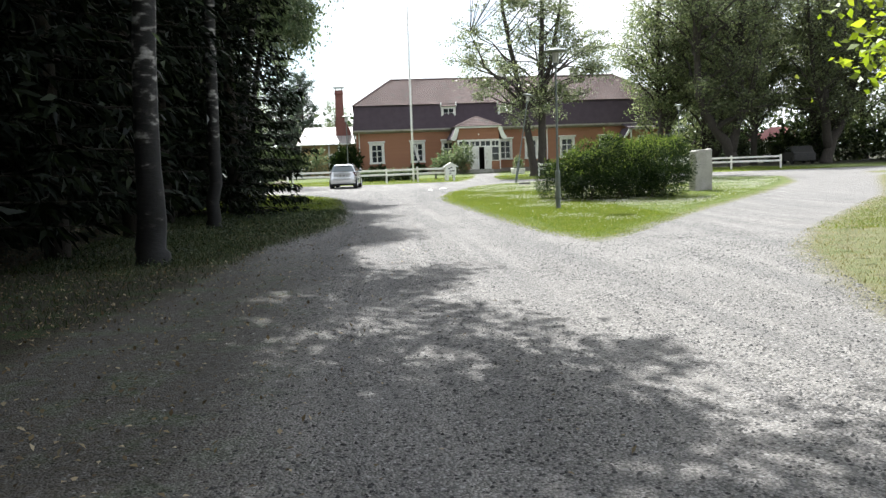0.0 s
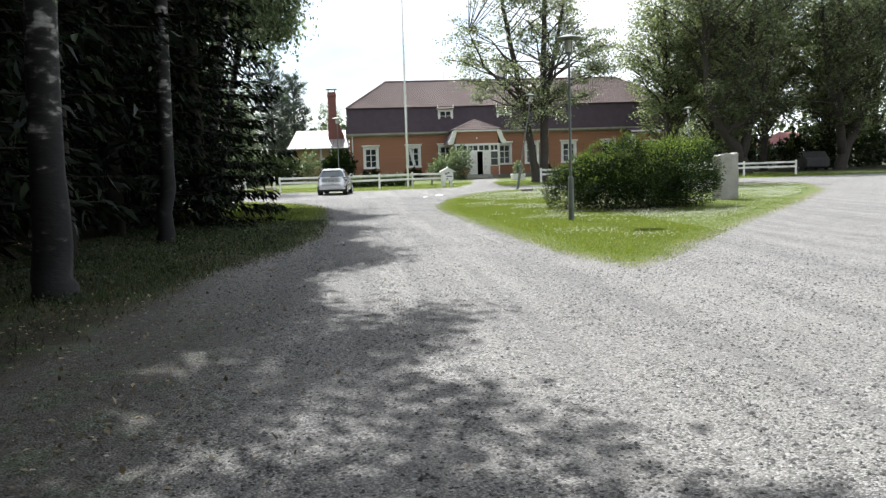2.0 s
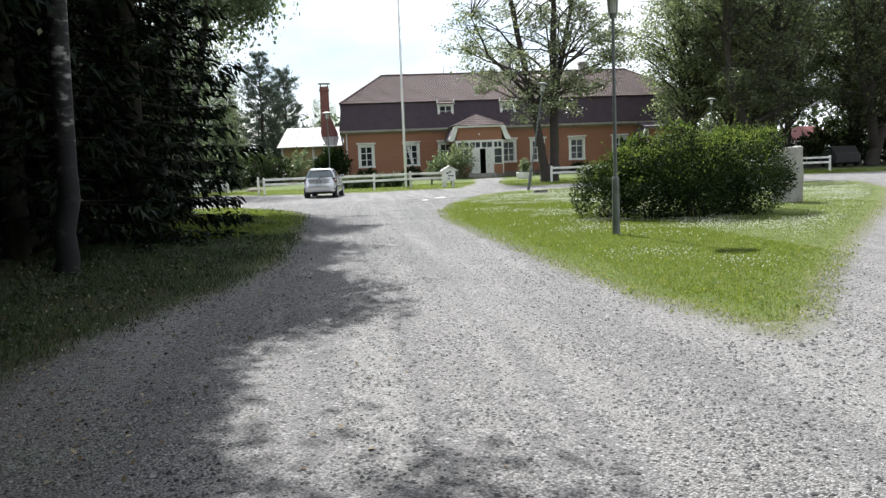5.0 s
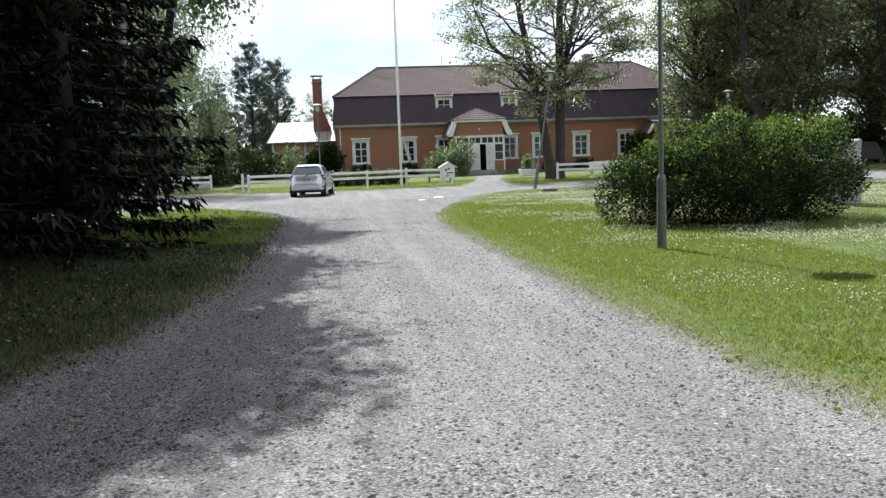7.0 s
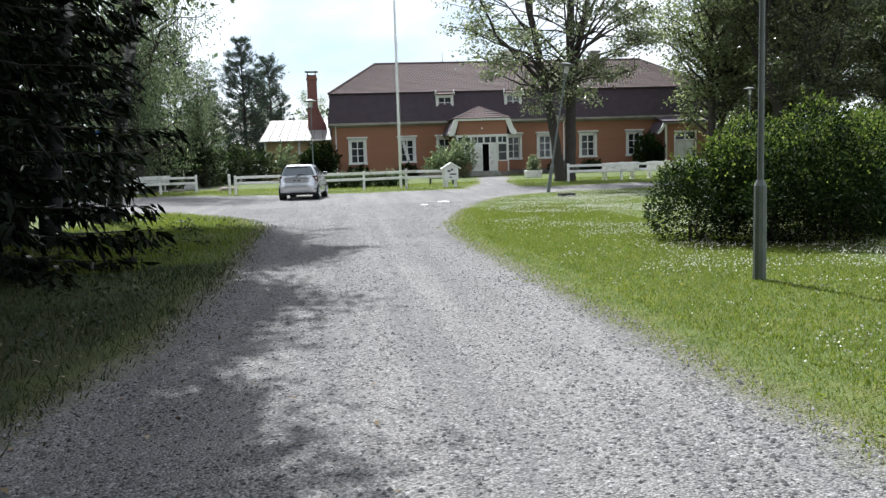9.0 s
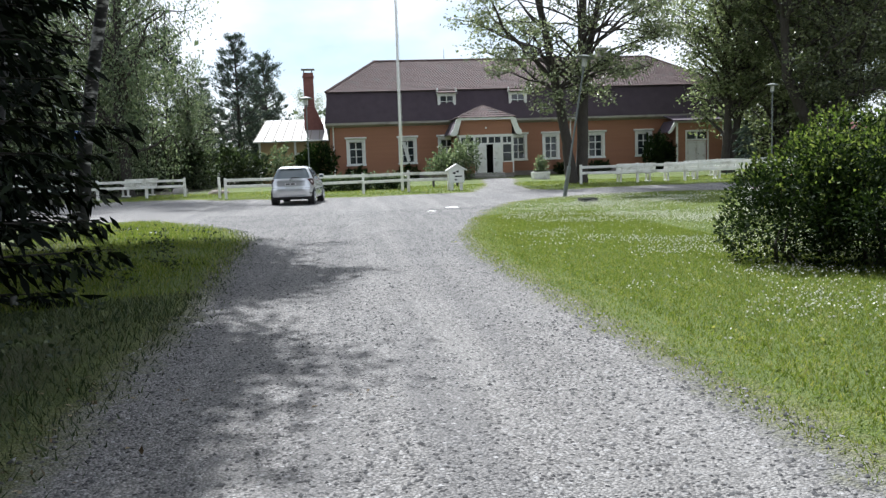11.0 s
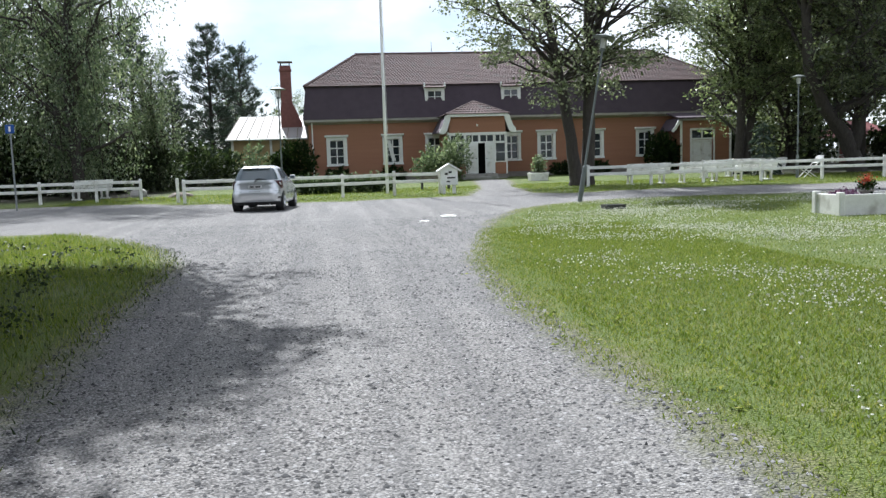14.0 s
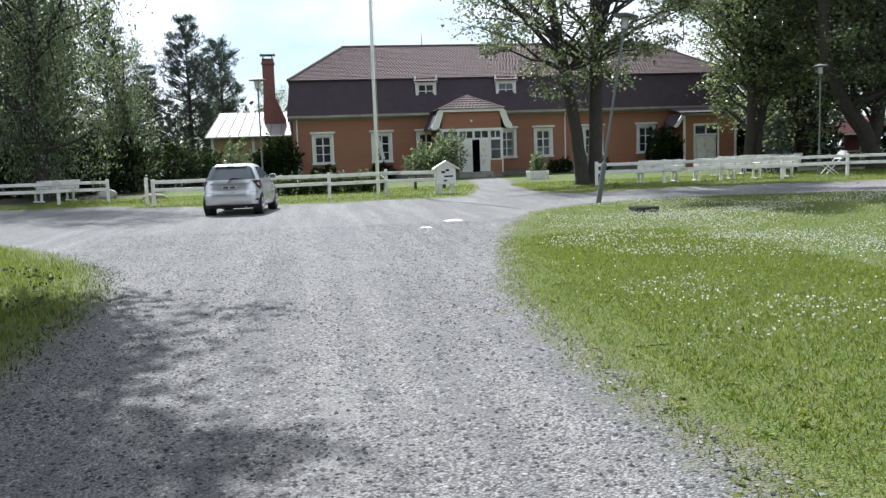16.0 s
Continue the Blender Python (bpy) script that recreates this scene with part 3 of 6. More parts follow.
def relief(px, py):
    """Ground height: low swells, wheel tracks, lawns a little above the gravel."""
    e = drive_edge(px, py)
    swell = 0.012 * np.sin(px * 1.9 + 0.7 * np.sin(py * 0.8)) * np.sin(py * 1.3 + px * 0.4)
    tracks = -0.012 * (np.exp(-((px - 0.35) / 0.35) ** 2) + np.exp(-((px - 2.1) / 0.35) ** 2)) * (e > 0)
    return swell + tracks - 0.03 * np.clip(e * 2, 0, 1) + 0.02


def steps(*runs):
    out = []
    for a, b, d in runs:
        out += list(np.arange(a, b, d))
    return np.array(out + [runs[-1][1]])


def smoothstep(x, a, b):
    t = np.clip((x - a) / (b - a), 0, 1)
    return t * t * (3 - 2 * t)


def sheet(name, keep=None, lift=0.0):
    gx = steps((-900, -60, 120), (-60, -12, 4), (-12, 24, 0.25), (24, 60, 4), (60, 900, 120))
    gy = steps((-900, -40, 120), (-40, -2, 3), (-2, 55, 0.25), (55, 100, 3), (100, 900, 100))
    X, Y = np.meshgrid(gx, gy)
    near = smoothstep(X, -14, -11) * smoothstep(-X, -26, -23) * smoothstep(Y, -4, -1) * smoothstep(-Y, -58, -54)
    E_ = drive_edge(X, Y)
    V = np.stack((X, Y, relief(X, Y) * near + lift), -1).reshape(-1, 3)
    nx, ny = len(gx), len(gy)
    I = np.arange(nx * ny).reshape(ny, nx)
    F = np.stack((I[:-1, :-1], I[:-1, 1:], I[1:, 1:], I[1:, :-1]), -1).reshape(-1, 4)
    if keep is not None:
        F = F[(E_.ravel()[F] > keep).any(1)]
        used, inv = np.unique(F, return_inverse=True)
        V, F = V[used], inv.reshape(F.shape)
    me = bpy.data.meshes.new(name)
    me.from_pydata(V.tolist(), [], F.tolist())
    me.shade_smooth()
    x, y = V[:, 0], V[:, 1]
    e = drive_edge(x, y)
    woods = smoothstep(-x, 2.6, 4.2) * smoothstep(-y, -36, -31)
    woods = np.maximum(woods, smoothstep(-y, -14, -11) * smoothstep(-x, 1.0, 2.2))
    # litter along the verge, with the spruces' shade darkened into the ground too
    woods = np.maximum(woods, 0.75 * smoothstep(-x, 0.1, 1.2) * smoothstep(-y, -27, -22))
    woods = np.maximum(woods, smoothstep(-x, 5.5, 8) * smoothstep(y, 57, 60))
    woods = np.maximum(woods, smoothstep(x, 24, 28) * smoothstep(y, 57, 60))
    # soil and leaves on the gravel; the mask also darkens it for tree shade
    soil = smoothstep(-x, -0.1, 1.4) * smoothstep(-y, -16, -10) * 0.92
    dry = np.where((x > 4) & (e < 0.3) & (signed(x, y, ISLAND) < -0.5) & (y < 46), 0.85, 0.15)
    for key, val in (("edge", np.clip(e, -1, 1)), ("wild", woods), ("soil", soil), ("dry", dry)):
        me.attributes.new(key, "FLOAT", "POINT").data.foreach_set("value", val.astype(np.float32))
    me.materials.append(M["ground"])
    return me


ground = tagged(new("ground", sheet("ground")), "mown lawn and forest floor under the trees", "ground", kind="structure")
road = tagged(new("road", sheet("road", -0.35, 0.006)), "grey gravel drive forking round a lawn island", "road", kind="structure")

# ---- the manor house ----
HY = 77.2                                       # the facade's line
house = thing("house", (0, HY, 0), "ochre wooden manor house with mansard roof and white window trim", "house")
X0, X1, DEEP, WALL_TOP = 0.4, 30.2, 11.6, 3.92
WINDOWS = [(1.5, 2.92), (5.28, 6.68), (8.2, 9.55), (13.55, 14.92), (16.05, 17.4), (19.42, 20.9), (23.22, 24.6)]
SILL, HEAD = 1.2, 2.84


def wall_with_holes(x0, x1, z0, z1, holes, y0, y1):
    """A wall along x with its openings (x0, x1, z0, z1) cut right through."""
    s = Shape()
    xs = sorted({x0, x1, *[v for h in holes for v in h[:2]]})
    zs = sorted({z0, z1, *[v for h in holes for v in h[2:]]})
    for a, b in zip(xs[:-1], xs[1:]):
        col = [h for h in holes if h[0] <= a and h[1] >= b]
        run = z0
        for h in sorted(col, key=lambda h: h[2]):
            s.box(a, b, y0, y1, run, h[2])
            run = h[3]
        s.box(a, b, y0, y1, run, z1)
    return s


holes = [(a + 0.22, b - 0.22, SILL, HEAD) for a, b in WINDOWS]
part("wall", wall_with_holes(X0, X1, 0.35, WALL_TOP, holes, 0, 0.25), "ochre", house, "ochre painted boarding")
part("wall", Shape().box(X0, X0 + 0.25, 0.25, DEEP, 0.35, WALL_TOP), "ochre", house)
part("wall", Shape().box(X1 - 0.25, X1, 0.25, DEEP, 0.35, WALL_TOP), "ochre", house)
part("wall", Shape().box(X0, X1, DEEP, DEEP + 0.25, 0.35, WALL_TOP), "ochre", house)
part("plinth", Shape().box(X0 + 0.03, X1 - 0.03, 0.03, DEEP + 0.2, -0.1, 0.35), "plinth", house, "dark stone plinth")
part("interior", Shape().box(X0 + 0.3, X1 - 0.3, 1.1, 1.15, 0.36, WALL_TOP - 0.05), "dark", house)
part("cornice", Shape().prism([(-0.02, 3.88), (-0.2, 3.96), (-0.38, 4.05), (-0.38, 4.2), (0.2, 4.2), (0.2, 3.88)], X0 - 0.32, X1 + 0.32, "x"), "cornice", house, "grey-white moulded cornice")
for x in (X0 + 0.06, X1 - 0.06):
    part("corner_board", Shape().box(x - 0.09, x + 0.09, -0.025, -0.002, 0.35, 3.87), "ochre", house)
for x in (18.22, 0.62):
    part("downpipe", Shape().tube([(x, -0.25, 3.98), (x, -0.07, 3.7), (x, -0.07, 0.12)], [0.05] * 3, 8), "white", house)

# mansard roof: steep felt skirt, tiled hipped top
EL, ER, EF, EB = X0 - 0.35, X1 + 0.35, -0.4, DEEP + 0.65      # eaves
KL, KR, KF, KB, KZ = X0 - 0.1, X1 + 0.1, 0.35, DEEP - 0.1, 6.42  # knee
RL, RR, RY, RZ = 4.0, 26.4, 5.8, 9.18                           # ridge
skirt = Shape()
low = [(EL, EF, 4.2), (ER, EF, 4.2), (ER, EB, 4.2), (EL, EB, 4.2)]
knee = [(KL, KF, KZ), (KR, KF, KZ), (KR, KB, KZ), (KL, KB, KZ)]
for i in range(4):
    j = (i + 1) % 4
    skirt.face(low[i], low[j], knee[j], knee[i])
skirt.face(*low[::-1])
skirt.face(*knee)
part("roof_skirt", skirt, "felt", house, "dark purple-brown roof skirt")
part("roof_edge", Shape().box(KL - 0.1, KR + 0.1, KF - 0.1, KF + 0.06, KZ - 0.03, KZ + 0.05), "felt", house)


def tiled(a, b, c, d, nu, nv, lift=0.035):
    """Rows of pantiles over the quad a b (eave) c d (ridge): each row laps the one below, each tile swells."""
    a, b, c, d = (np.array(p, float) for p in (a, b, c, d))
    nrm = np.cross(b - a, d - a)
    nrm = nrm / np.linalg.norm(nrm)
    s, per = Shape(), 4
    for r in range(nv):
        t0, t1 = r / nv, min((r + 1.12) / nv, 1)
        l0, l1, r0, r1 = a + (d - a) * t0, a + (d - a) * t1, b + (c - b) * t0, b + (c - b) * t1
        n = max(2, int(round(nu * np.linalg.norm(r0 - l0) / np.linalg.norm(b - a)))) * per
        k = len(s.v)
        for q0, q1, h in ((l0, r0, lift), (l1, r1, 0.0)):
            for i in range(n + 1):
                w = (0.0, 0.7, 1.0, 0.7)[i % per] * lift * 0.9
                s.v.append(tuple(q0 + (q1 - q0) * i / n + nrm * (w + h)))
        for i in range(n + 1):
            s.v.append(tuple(l0 + (r0 - l0) * i / n))
        for i in range(n):
            s.f.append((k + i, k + i + 1, k + n + 2 + i, k + n + 1 + i))
            s.f.append((k + 2 * n + 2 + i, k + 2 * n + 3 + i, k + i + 1, k + i))
    return s


part("roof", tiled((KL - 0.1, KF - 0.12, KZ), (KR + 0.1, KF - 0.12, KZ), (RR, RY, RZ), (RL, RY, RZ), 140, 25), "tile", house, "weathered red-brown roof tiles")
part("roof", tiled((KR + 0.1, KB + 0.1, KZ), (KL - 0.1, KB + 0.1, KZ), (RL, RY, RZ), (RR, RY, RZ), 60, 9), "tile", house)
for q in (((KL - 0.1, KB + 0.1, KZ), (KL - 0.1, KF - 0.12, KZ), (RL, RY, RZ)), ((KR + 0.1, KF - 0.12, KZ), (KR + 0.1, KB + 0.1, KZ), (RR, RY, RZ))):
    part("roof", tiled(q[0], q[1], q[2], tuple(np.array(q[2]) + (0, 0.02, 0)), 40, 14), "tile", house)
part("ridge_cap", Shape().tube([(RL - 0.1, RY, RZ + 0.03), (RR + 0.1, RY, RZ + 0.03)], [0.11, 0.11], 8), "tile", house)
part("ridge_cap", Shape().tube([(KL - 0.1, KF - 0.12, KZ + 0.04), (RL, RY, RZ + 0.04)], [0.1, 0.1], 6), "tile", house)
part("ridge_cap", Shape().tube([(KR + 0.1, KF - 0.12, KZ + 0.04), (RR, RY, RZ + 0.04)], [0.1, 0.1], 6), "tile", house)
for x, w, m, top in ((22.6, 0.75, "stone", 10.0), (15.2, 0.8, "white_worn", 10.2)):
    part("chimney", Shape().box(x - w / 2, x + w / 2, RY - 0.1, RY + w - 0.1, 8.6, top - 0.18), m, house, "rendered chimney stack", bevel=0.02)
    part("chimney_cap", Shape().box(x - w / 2 - 0.08, x + w / 2 + 0.08, RY - 0.18, RY + w - 0.02, top - 0.18, top), m, house, bevel=0.02)
part("lightning_rod", Shape().tube([(9.6, RY, RZ), (9.6, RY, RZ + 0.9)], [0.025, 0.012], 6), "iron", house)


def window(parent, x0, x1, z0, z1, y=0.0, rows=3, trim=0.2, curtain=False, name="window", head=True, cols=2):
    """A casement set in its opening x0..x1, z0..z1: trim, sill, moulded head, frame with bars, each pane."""
    fr = Shape()
    fr.box(x0, x0 + 0.06, y + 0.05, y + 0.12, z0, z1).box(x1 - 0.06, x1, y + 0.05, y + 0.12, z0, z1)
    fr.box(x0 + 0.06, x1 - 0.06, y + 0.05, y + 0.12, z0, z0 + 0.06).box(x0 + 0.06, x1 - 0.06, y + 0.05, y + 0.12, z1 - 0.06, z1)
    w = part(name, fr, "white", parent, "white painted casement window")
    for a in (x0 - trim, x1):
        part("trim", Shape().box(a, a + trim, y - 0.05, y - 0.002, z0, z1), "white", w)
    part("sill", Shape().box(x0 - trim - 0.04, x1 + trim + 0.04, y - 0.13, y + 0.05, z0 - 0.12, z0), "white", w)
    hd = Shape().box(x0 - trim, x1 + trim, y - 0.06, y - 0.002, z1, z1 + 0.17)
    if head:
        hd.prism([(y - 0.19, z1 + 0.22), (y - 0.19, z1 + 0.3), (y - 0.002, z1 + 0.33), (y - 0.002, z1 + 0.17), (y - 0.08, z1 + 0.17)], x0 - trim - 0.1, x1 + trim + 0.1, "x")
    part("head", hd, "white", w)
    for c in range(1, cols):
        mx = x0 + (x1 - x0) * c / cols
        part("mullion", Shape().box(mx - 0.04, mx + 0.04, y + 0.045, y + 0.12, z0 + 0.06, z1 - 0.06), "white", w)
    for r in range(1, rows):
        zz = z0 + (z1 - z0) * r / rows
        h = 0.045 if r == rows - 1 else 0.02
        for c in range(cols):
            a, e = x0 + (x1 - x0) * c / cols + 0.05, x0 + (x1 - x0) * (c + 1) / cols - 0.05
            part("glazing_bar", Shape().box(a, e, y + 0.05, y + 0.11, zz - h / 2 - 0.01, zz + h / 2 + 0.01), "white", w)
    for r in range(rows):
        for c in range(cols):
            a, e = x0 + (x1 - x0) * c / cols, x0 + (x1 - x0) * (c + 1) / cols
            part("pane", Shape().box(a + 0.03, e - 0.03, y + 0.08, y + 0.09, z0 + (z1 - z0) * r / rows + 0.02, z0 + (z1 - z0) * (r + 1) / rows - 0.02), "glass", w)
    if curtain:
        s = Shape()
        for k in range(6):
            t = k / 6
            s.box(x0 + 0.1 + 0.36 * t, x0 + 0.36 + 0.36 * t, y + 0.06, y + 0.07, z1 - 0.1 - (z1 - z0 - 0.2) * (k + 1) / 6, z1 - 0.1 - (z1 - z0 - 0.2) * k / 6)
        part("curtain", s, "cloth", w, "white curtain drawn aside")
    return w


for i, (a, b) in enumerate(WINDOWS):
    window(house, a + 0.22, b - 0.22, SILL, HEAD, curtain=i == 1)


def dormer(x0, x1):
    z0, z1, yf = 4.72, 6.02, -0.02
    d = part("dormer", Shape().box(x0, x0 + 0.16, yf, 1.6, z0 - 0.12, z1 + 0.15).box(x1 - 0.16, x1, yf, 1.6, z0 - 0.12, z1 + 0.15)
             .box(x0 + 0.16, x1 - 0.16, yf, 1.6, z1, z1 + 0.15).box(x0 + 0.16, x1 - 0.16, yf, 0.3, z0 - 0.12, z0), "white", house, "white dormer with a small-paned window")
    part("dormer_roof", tiled((x0 - 0.1, yf - 0.15, z1 + 0.16), (x1 + 0.1, yf - 0.15, z1 + 0.16), (x1 + 0.1, 1.7, 7.1), (x0 - 0.1, 1.7, 7.1), 6, 6), "tile", d)
    for x in (x0 - 0.02, x1 + 0.02):
        part("finial", Shape().box(x - 0.07, x + 0.07, yf - 0.12, yf + 0.02, z1 + 0.1, z1 + 0.32).box(x - 0.05, x + 0.05, yf - 0.1, yf, z1 + 0.32, z1 + 0.5), "white", d, bevel=0.015)
    fr = Shape()
    a, b = x0 + 0.16, x1 - 0.16
    fr.box(a, b, yf + 0.04, yf + 0.1, z0, z0 + 0.06).box(a, b, yf + 0.04, yf + 0.1, z1 - 0.06, z1)
    for x in (a, (a + b) / 2 - 0.03, b - 0.06):
        fr.box(x, x + 0.06, yf + 0.035, yf + 0.105, z0 + 0.06, z1 - 0.06)
    for k in (1, 2):
        zz = z0 + (z1 - z0) * k / 3
        fr.box(a + 0.06, b - 0.06, yf + 0.045, yf + 0.095, zz - 0.02, zz + 0.02)
    part("frame", fr, "white", d)
    for r in range(3):
        for c in range(2):
            xa, xb = a + (b - a) * c / 2 + 0.03, a + (b - a) * (c + 1) / 2 - 0.03
            part("pane", Shape().box(xa, xb, yf + 0.065, yf + 0.075, z0 + (z1 - z0) * r / 3 + 0.02, z0 + (z1 - z0) * (r + 1) / 3 - 0.02), "glass", d)


dormer(8.3, 9.65)
dormer(13.6, 14.95)

# ---- the glazed entrance porch ----
PF = 73.2 - HY                                   # its front
porch = part("porch", wall_with_holes(9.2, 13.05, 0.3, 2.98, [(9.36, 10.26, 1.1, 2.28), (9.36, 10.26, 2.38, 2.82), (10.36, 12.16, 0.34, 2.3), (10.36, 11.2, 2.38, 2.82), (11.28, 12.16, 2.38, 2.82), (12.28, 12.92, 1.1, 2.28), (12.28, 12.92, 2.38, 2.82)], PF, PF + 0.14), "white", house, "white glazed entrance porch")
for a, b in ((9.3, 10.3), (12.24, 12.95)):
    part("porch_wall", Shape().box(a, b, PF - 0.03, PF - 0.003, 0.3, 1.05), "ochre", porch, "ochre boarded panel")
for a in (9.2, 12.91):
    part("porch_wall", Shape().box(a, a + 0.14, PF + 0.14, 0, 0.3, 2.98), "ochre", porch)
part("porch_floor", Shape().box(9.2, 13.05, PF, 0, 0.0, 0.3), "plinth", porch)
part("interior", Shape().box(9.4, 12.9, PF + 1.6, PF + 1.64, 0.3, 2.9), "dark", porch)
tym = Shape().prism([(9.3, 2.98), (12.95, 2.98), (12.95, 4.0), (9.3, 4.0)], PF, PF + 0.12)
part("tympanum", tym, "ochre", porch, "ochre boarded gable panel")
part("wall_lamp", Shape().tube([(11.1, PF - 0.14, 3.42), (11.1, PF - 0.02, 3.46)], [0.07, 0.05], 8), "white", porch)
for sx, a, b in ((1, 9.25, 8.78), (-1, 13.0, 13.5)):
    # swept side roofs: white edge boards on the face, felt behind
    part("edge_board", Shape().prism([(a + sx * 0.14, 4.1), (a + sx * 0.12, 3.84), (b + sx * 0.34, 3.06), (b + sx * 0.1, 2.9), (b - sx * 0.14, 2.98), (b - sx * 0.1, 3.2), (b + sx * 0.08, 3.42), (a - sx * 0.2, 4.06)], PF - 0.18, PF - 0.06), "white", porch, "white swept edge board")
    part("porch_roof", Shape().prism([(a, 4.12), (b - sx * 0.08, 3.1), (b - sx * 0.08, 3.02), (a, 4.0)], PF - 0.06, 0.0), "felt", porch)
part("eave_board", Shape().box(9.15, 13.1, PF - 0.2, PF - 0.06, 3.98, 4.14), "white", porch)
hipA, hipB, apex = (9.08, PF - 0.25, 4.14), (13.17, PF - 0.25, 4.14), (11.12, PF + 1.3, 5.05)
part("porch_roof", tiled(hipA, hipB, apex, (11.1, PF + 1.3, 5.05), 17, 6, 0.03), "tile", porch, "red-brown tiled hip")
part("porch_roof", tiled(hipB, (13.17, 0.3, 4.14), (11.12, 0.3, 5.05), apex, 14, 5, 0.03), "tile", porch)
part("porch_roof", tiled((9.08, 0.3, 4.14), hipA, apex, (11.12, 0.3, 5.05), 14, 5, 0.03), "tile", porch)
part("ridge_cap", Shape().tube([hipA, apex, hipB], [0.06] * 3, 6), "tile", porch)


def bars(parent, x0, x1, z0, z1, cols, rows, y):
    fr = Shape()
    for c in range(cols + 1):
        x = x0 + (x1 - x0) * c / cols
        fr.box(x - 0.03, x + 0.03, y - 0.01, y + 0.06, z0, z1)
    for r in range(rows + 1):
        z = z0 + (z1 - z0) * r / rows
        for c in range(cols):
            fr.box(x0 + (x1 - x0) * c / cols + 0.03, x0 + (x1 - x0) * (c + 1) / cols - 0.03, y, y + 0.05, z - 0.02, z + 0.02)
    part("frame", fr, "white", parent)
    for r in range(rows):
        for c in range(cols):
            part("pane", Shape().box(x0 + (x1 - x0) * c / cols + 0.02, x0 + (x1 - x0) * (c + 1) / cols - 0.02, y + 0.02, y + 0.03, z0 + (z1 - z0) * r / rows + 0.01, z0 + (z1 - z0) * (r + 1) / rows - 0.01), "glass", parent)


for x0, x1, z0, z1, c, r in ((9.36, 10.26, 1.1, 2.28, 2, 2), (9.36, 10.26, 2.38, 2.82, 2, 1), (10.36, 11.2, 2.38, 2.82, 2, 1), (11.28, 12.16, 2.38, 2.82, 2, 1), (12.28, 12.92, 1.1, 2.28, 1, 2), (12.28, 12.92, 2.38, 2.82, 2, 1)):
    bars(porch, x0, x1, z0, z1, c, r, PF + 0.04)


def door_leaf(hinge_x, width, swing, parent, name="door"):
    """A panelled leaf of the given width, hung at hinge_x and swung outwards by some degrees."""
    s = Shape().box(0, width, -0.05, 0, 0, 1.94)
    ob = part(name, s, "white", parent, "white panelled door leaf standing open")
    ob.matrix_basis = pose(hinge_x, PF - 0.02, 0.36, 0, 0, swing)
    for z0, z1 in ((0.15, 0.75), (0.9, 1.75)):
        part("panel", Shape().box(0.12 if width > 0 else width + 0.12, width - 0.12 if width > 0 else -0.12, -0.065, -0.052, z0, z1), "white_worn", ob)
    x = width * 0.9
    part("handle", Shape().tube([(x, -0.06, 0.95), (x, -0.12, 0.95), (x - width * 0.15, -0.12, 0.95)], [0.015] * 3, 6), "iron", ob)


door_leaf(10.4, 0.72, -12, porch)
door_leaf(12.14, -0.56, 0, porch)
for i in range(2):
    part("step", Shape().box(10.1, 12.3, PF - 0.9 + 0.42 * i, PF - 0.002, 0.0 + 0.17 * i, 0.17 + 0.17 * i), "stone", porch, "worn stone step", bevel=0.015)

# ---- small entrance at the far end, with its own lean roof ----
side = part("side_entrance", wall_with_holes(25.55, 29.3, 0.1, 3.45, [(26.4, 27.95, 0.2, 2.78)], -2.2, -2.0), "ochre", house, "ochre side entrance with a white double door")
for a in (25.55, 29.1):
    part("side_wall", Shape().box(a, a + 0.2, -2.0, 0, 0.1, 3.45), "ochre", side)
for a in (26.46, 27.19):
    leaf = part("door", Shape().box(a, a + 0.7, -2.12, -2.06, 0.22, 2.12), "white_worn", side, "white door leaf")
    for z0, z1 in ((0.35, 0.95), (1.1, 1.95)):
        part("panel", Shape().box(a + 0.13, a + 0.57, -2.135, -2.122, z0, z1), "white", leaf)
part("handle", Shape().tube([(27.24, -2.13, 1.15), (27.24, -2.18, 1.15), (27.34, -2.18, 1.15)], [0.014] * 3, 6), "iron", side)
part("frame", Shape().box(26.28, 26.4, -2.24, -2.2, 0.2, 2.9).box(27.95, 28.07, -2.24, -2.2, 0.2, 2.9).box(26.28, 28.07, -2.25, -2.2, 2.78, 2.92).box(26.4, 27.95, -2.14, -2.06, 2.14, 2.26).box(27.12, 27.24, -2.14, -2.06, 2.26, 2.78), "white", side)
for a, b in ((26.42, 27.12), (27.24, 27.93)):
    part("pane", Shape().box(a, b, -2.1, -2.09, 2.26, 2.76), "glass", side)
part("eave_board", Shape().box(25.4, 29.45, -2.36, -2.2, 3.45, 3.58), "cornice", side)
part("side_roof", Shape().prism([(-2.45, 3.58), (0.0, 4.05), (0.0, 4.15), (-2.45, 3.66)], 25.35, 29.5, "x"), "felt", side)
for sx, a in ((1, 25.5), (-1, 29.35)):
    part("edge_board", Shape().prism([(a + sx * 0.1, 3.6), (a + sx * 0.08, 3.4), (a - sx * 0.28, 2.84), (a - sx * 0.5, 2.68), (a - sx * 0.6, 2.76), (a - sx * 0.4, 3.0), (a - sx * 0.06, 3.56)], -2.36, -2.24), "white", side, "white swept edge board")
    part("side_roof", Shape().prism([(a, 3.62), (a - sx * 0.52, 2.82), (a - sx * 0.52, 2.76), (a, 3.5)], -2.24, 0.0), "felt", side)
for x in (25.64, 29.21):
    part("corner_board", Shape().box(x - 0.08, x + 0.08, -2.23, -2.2, 0.1, 3.44), "white", side)
part("step", Shape().box(26.2, 28.15, -2.9, -2.25, 0.0, 0.18), "stone", side, "worn stone step", bevel=0.015)

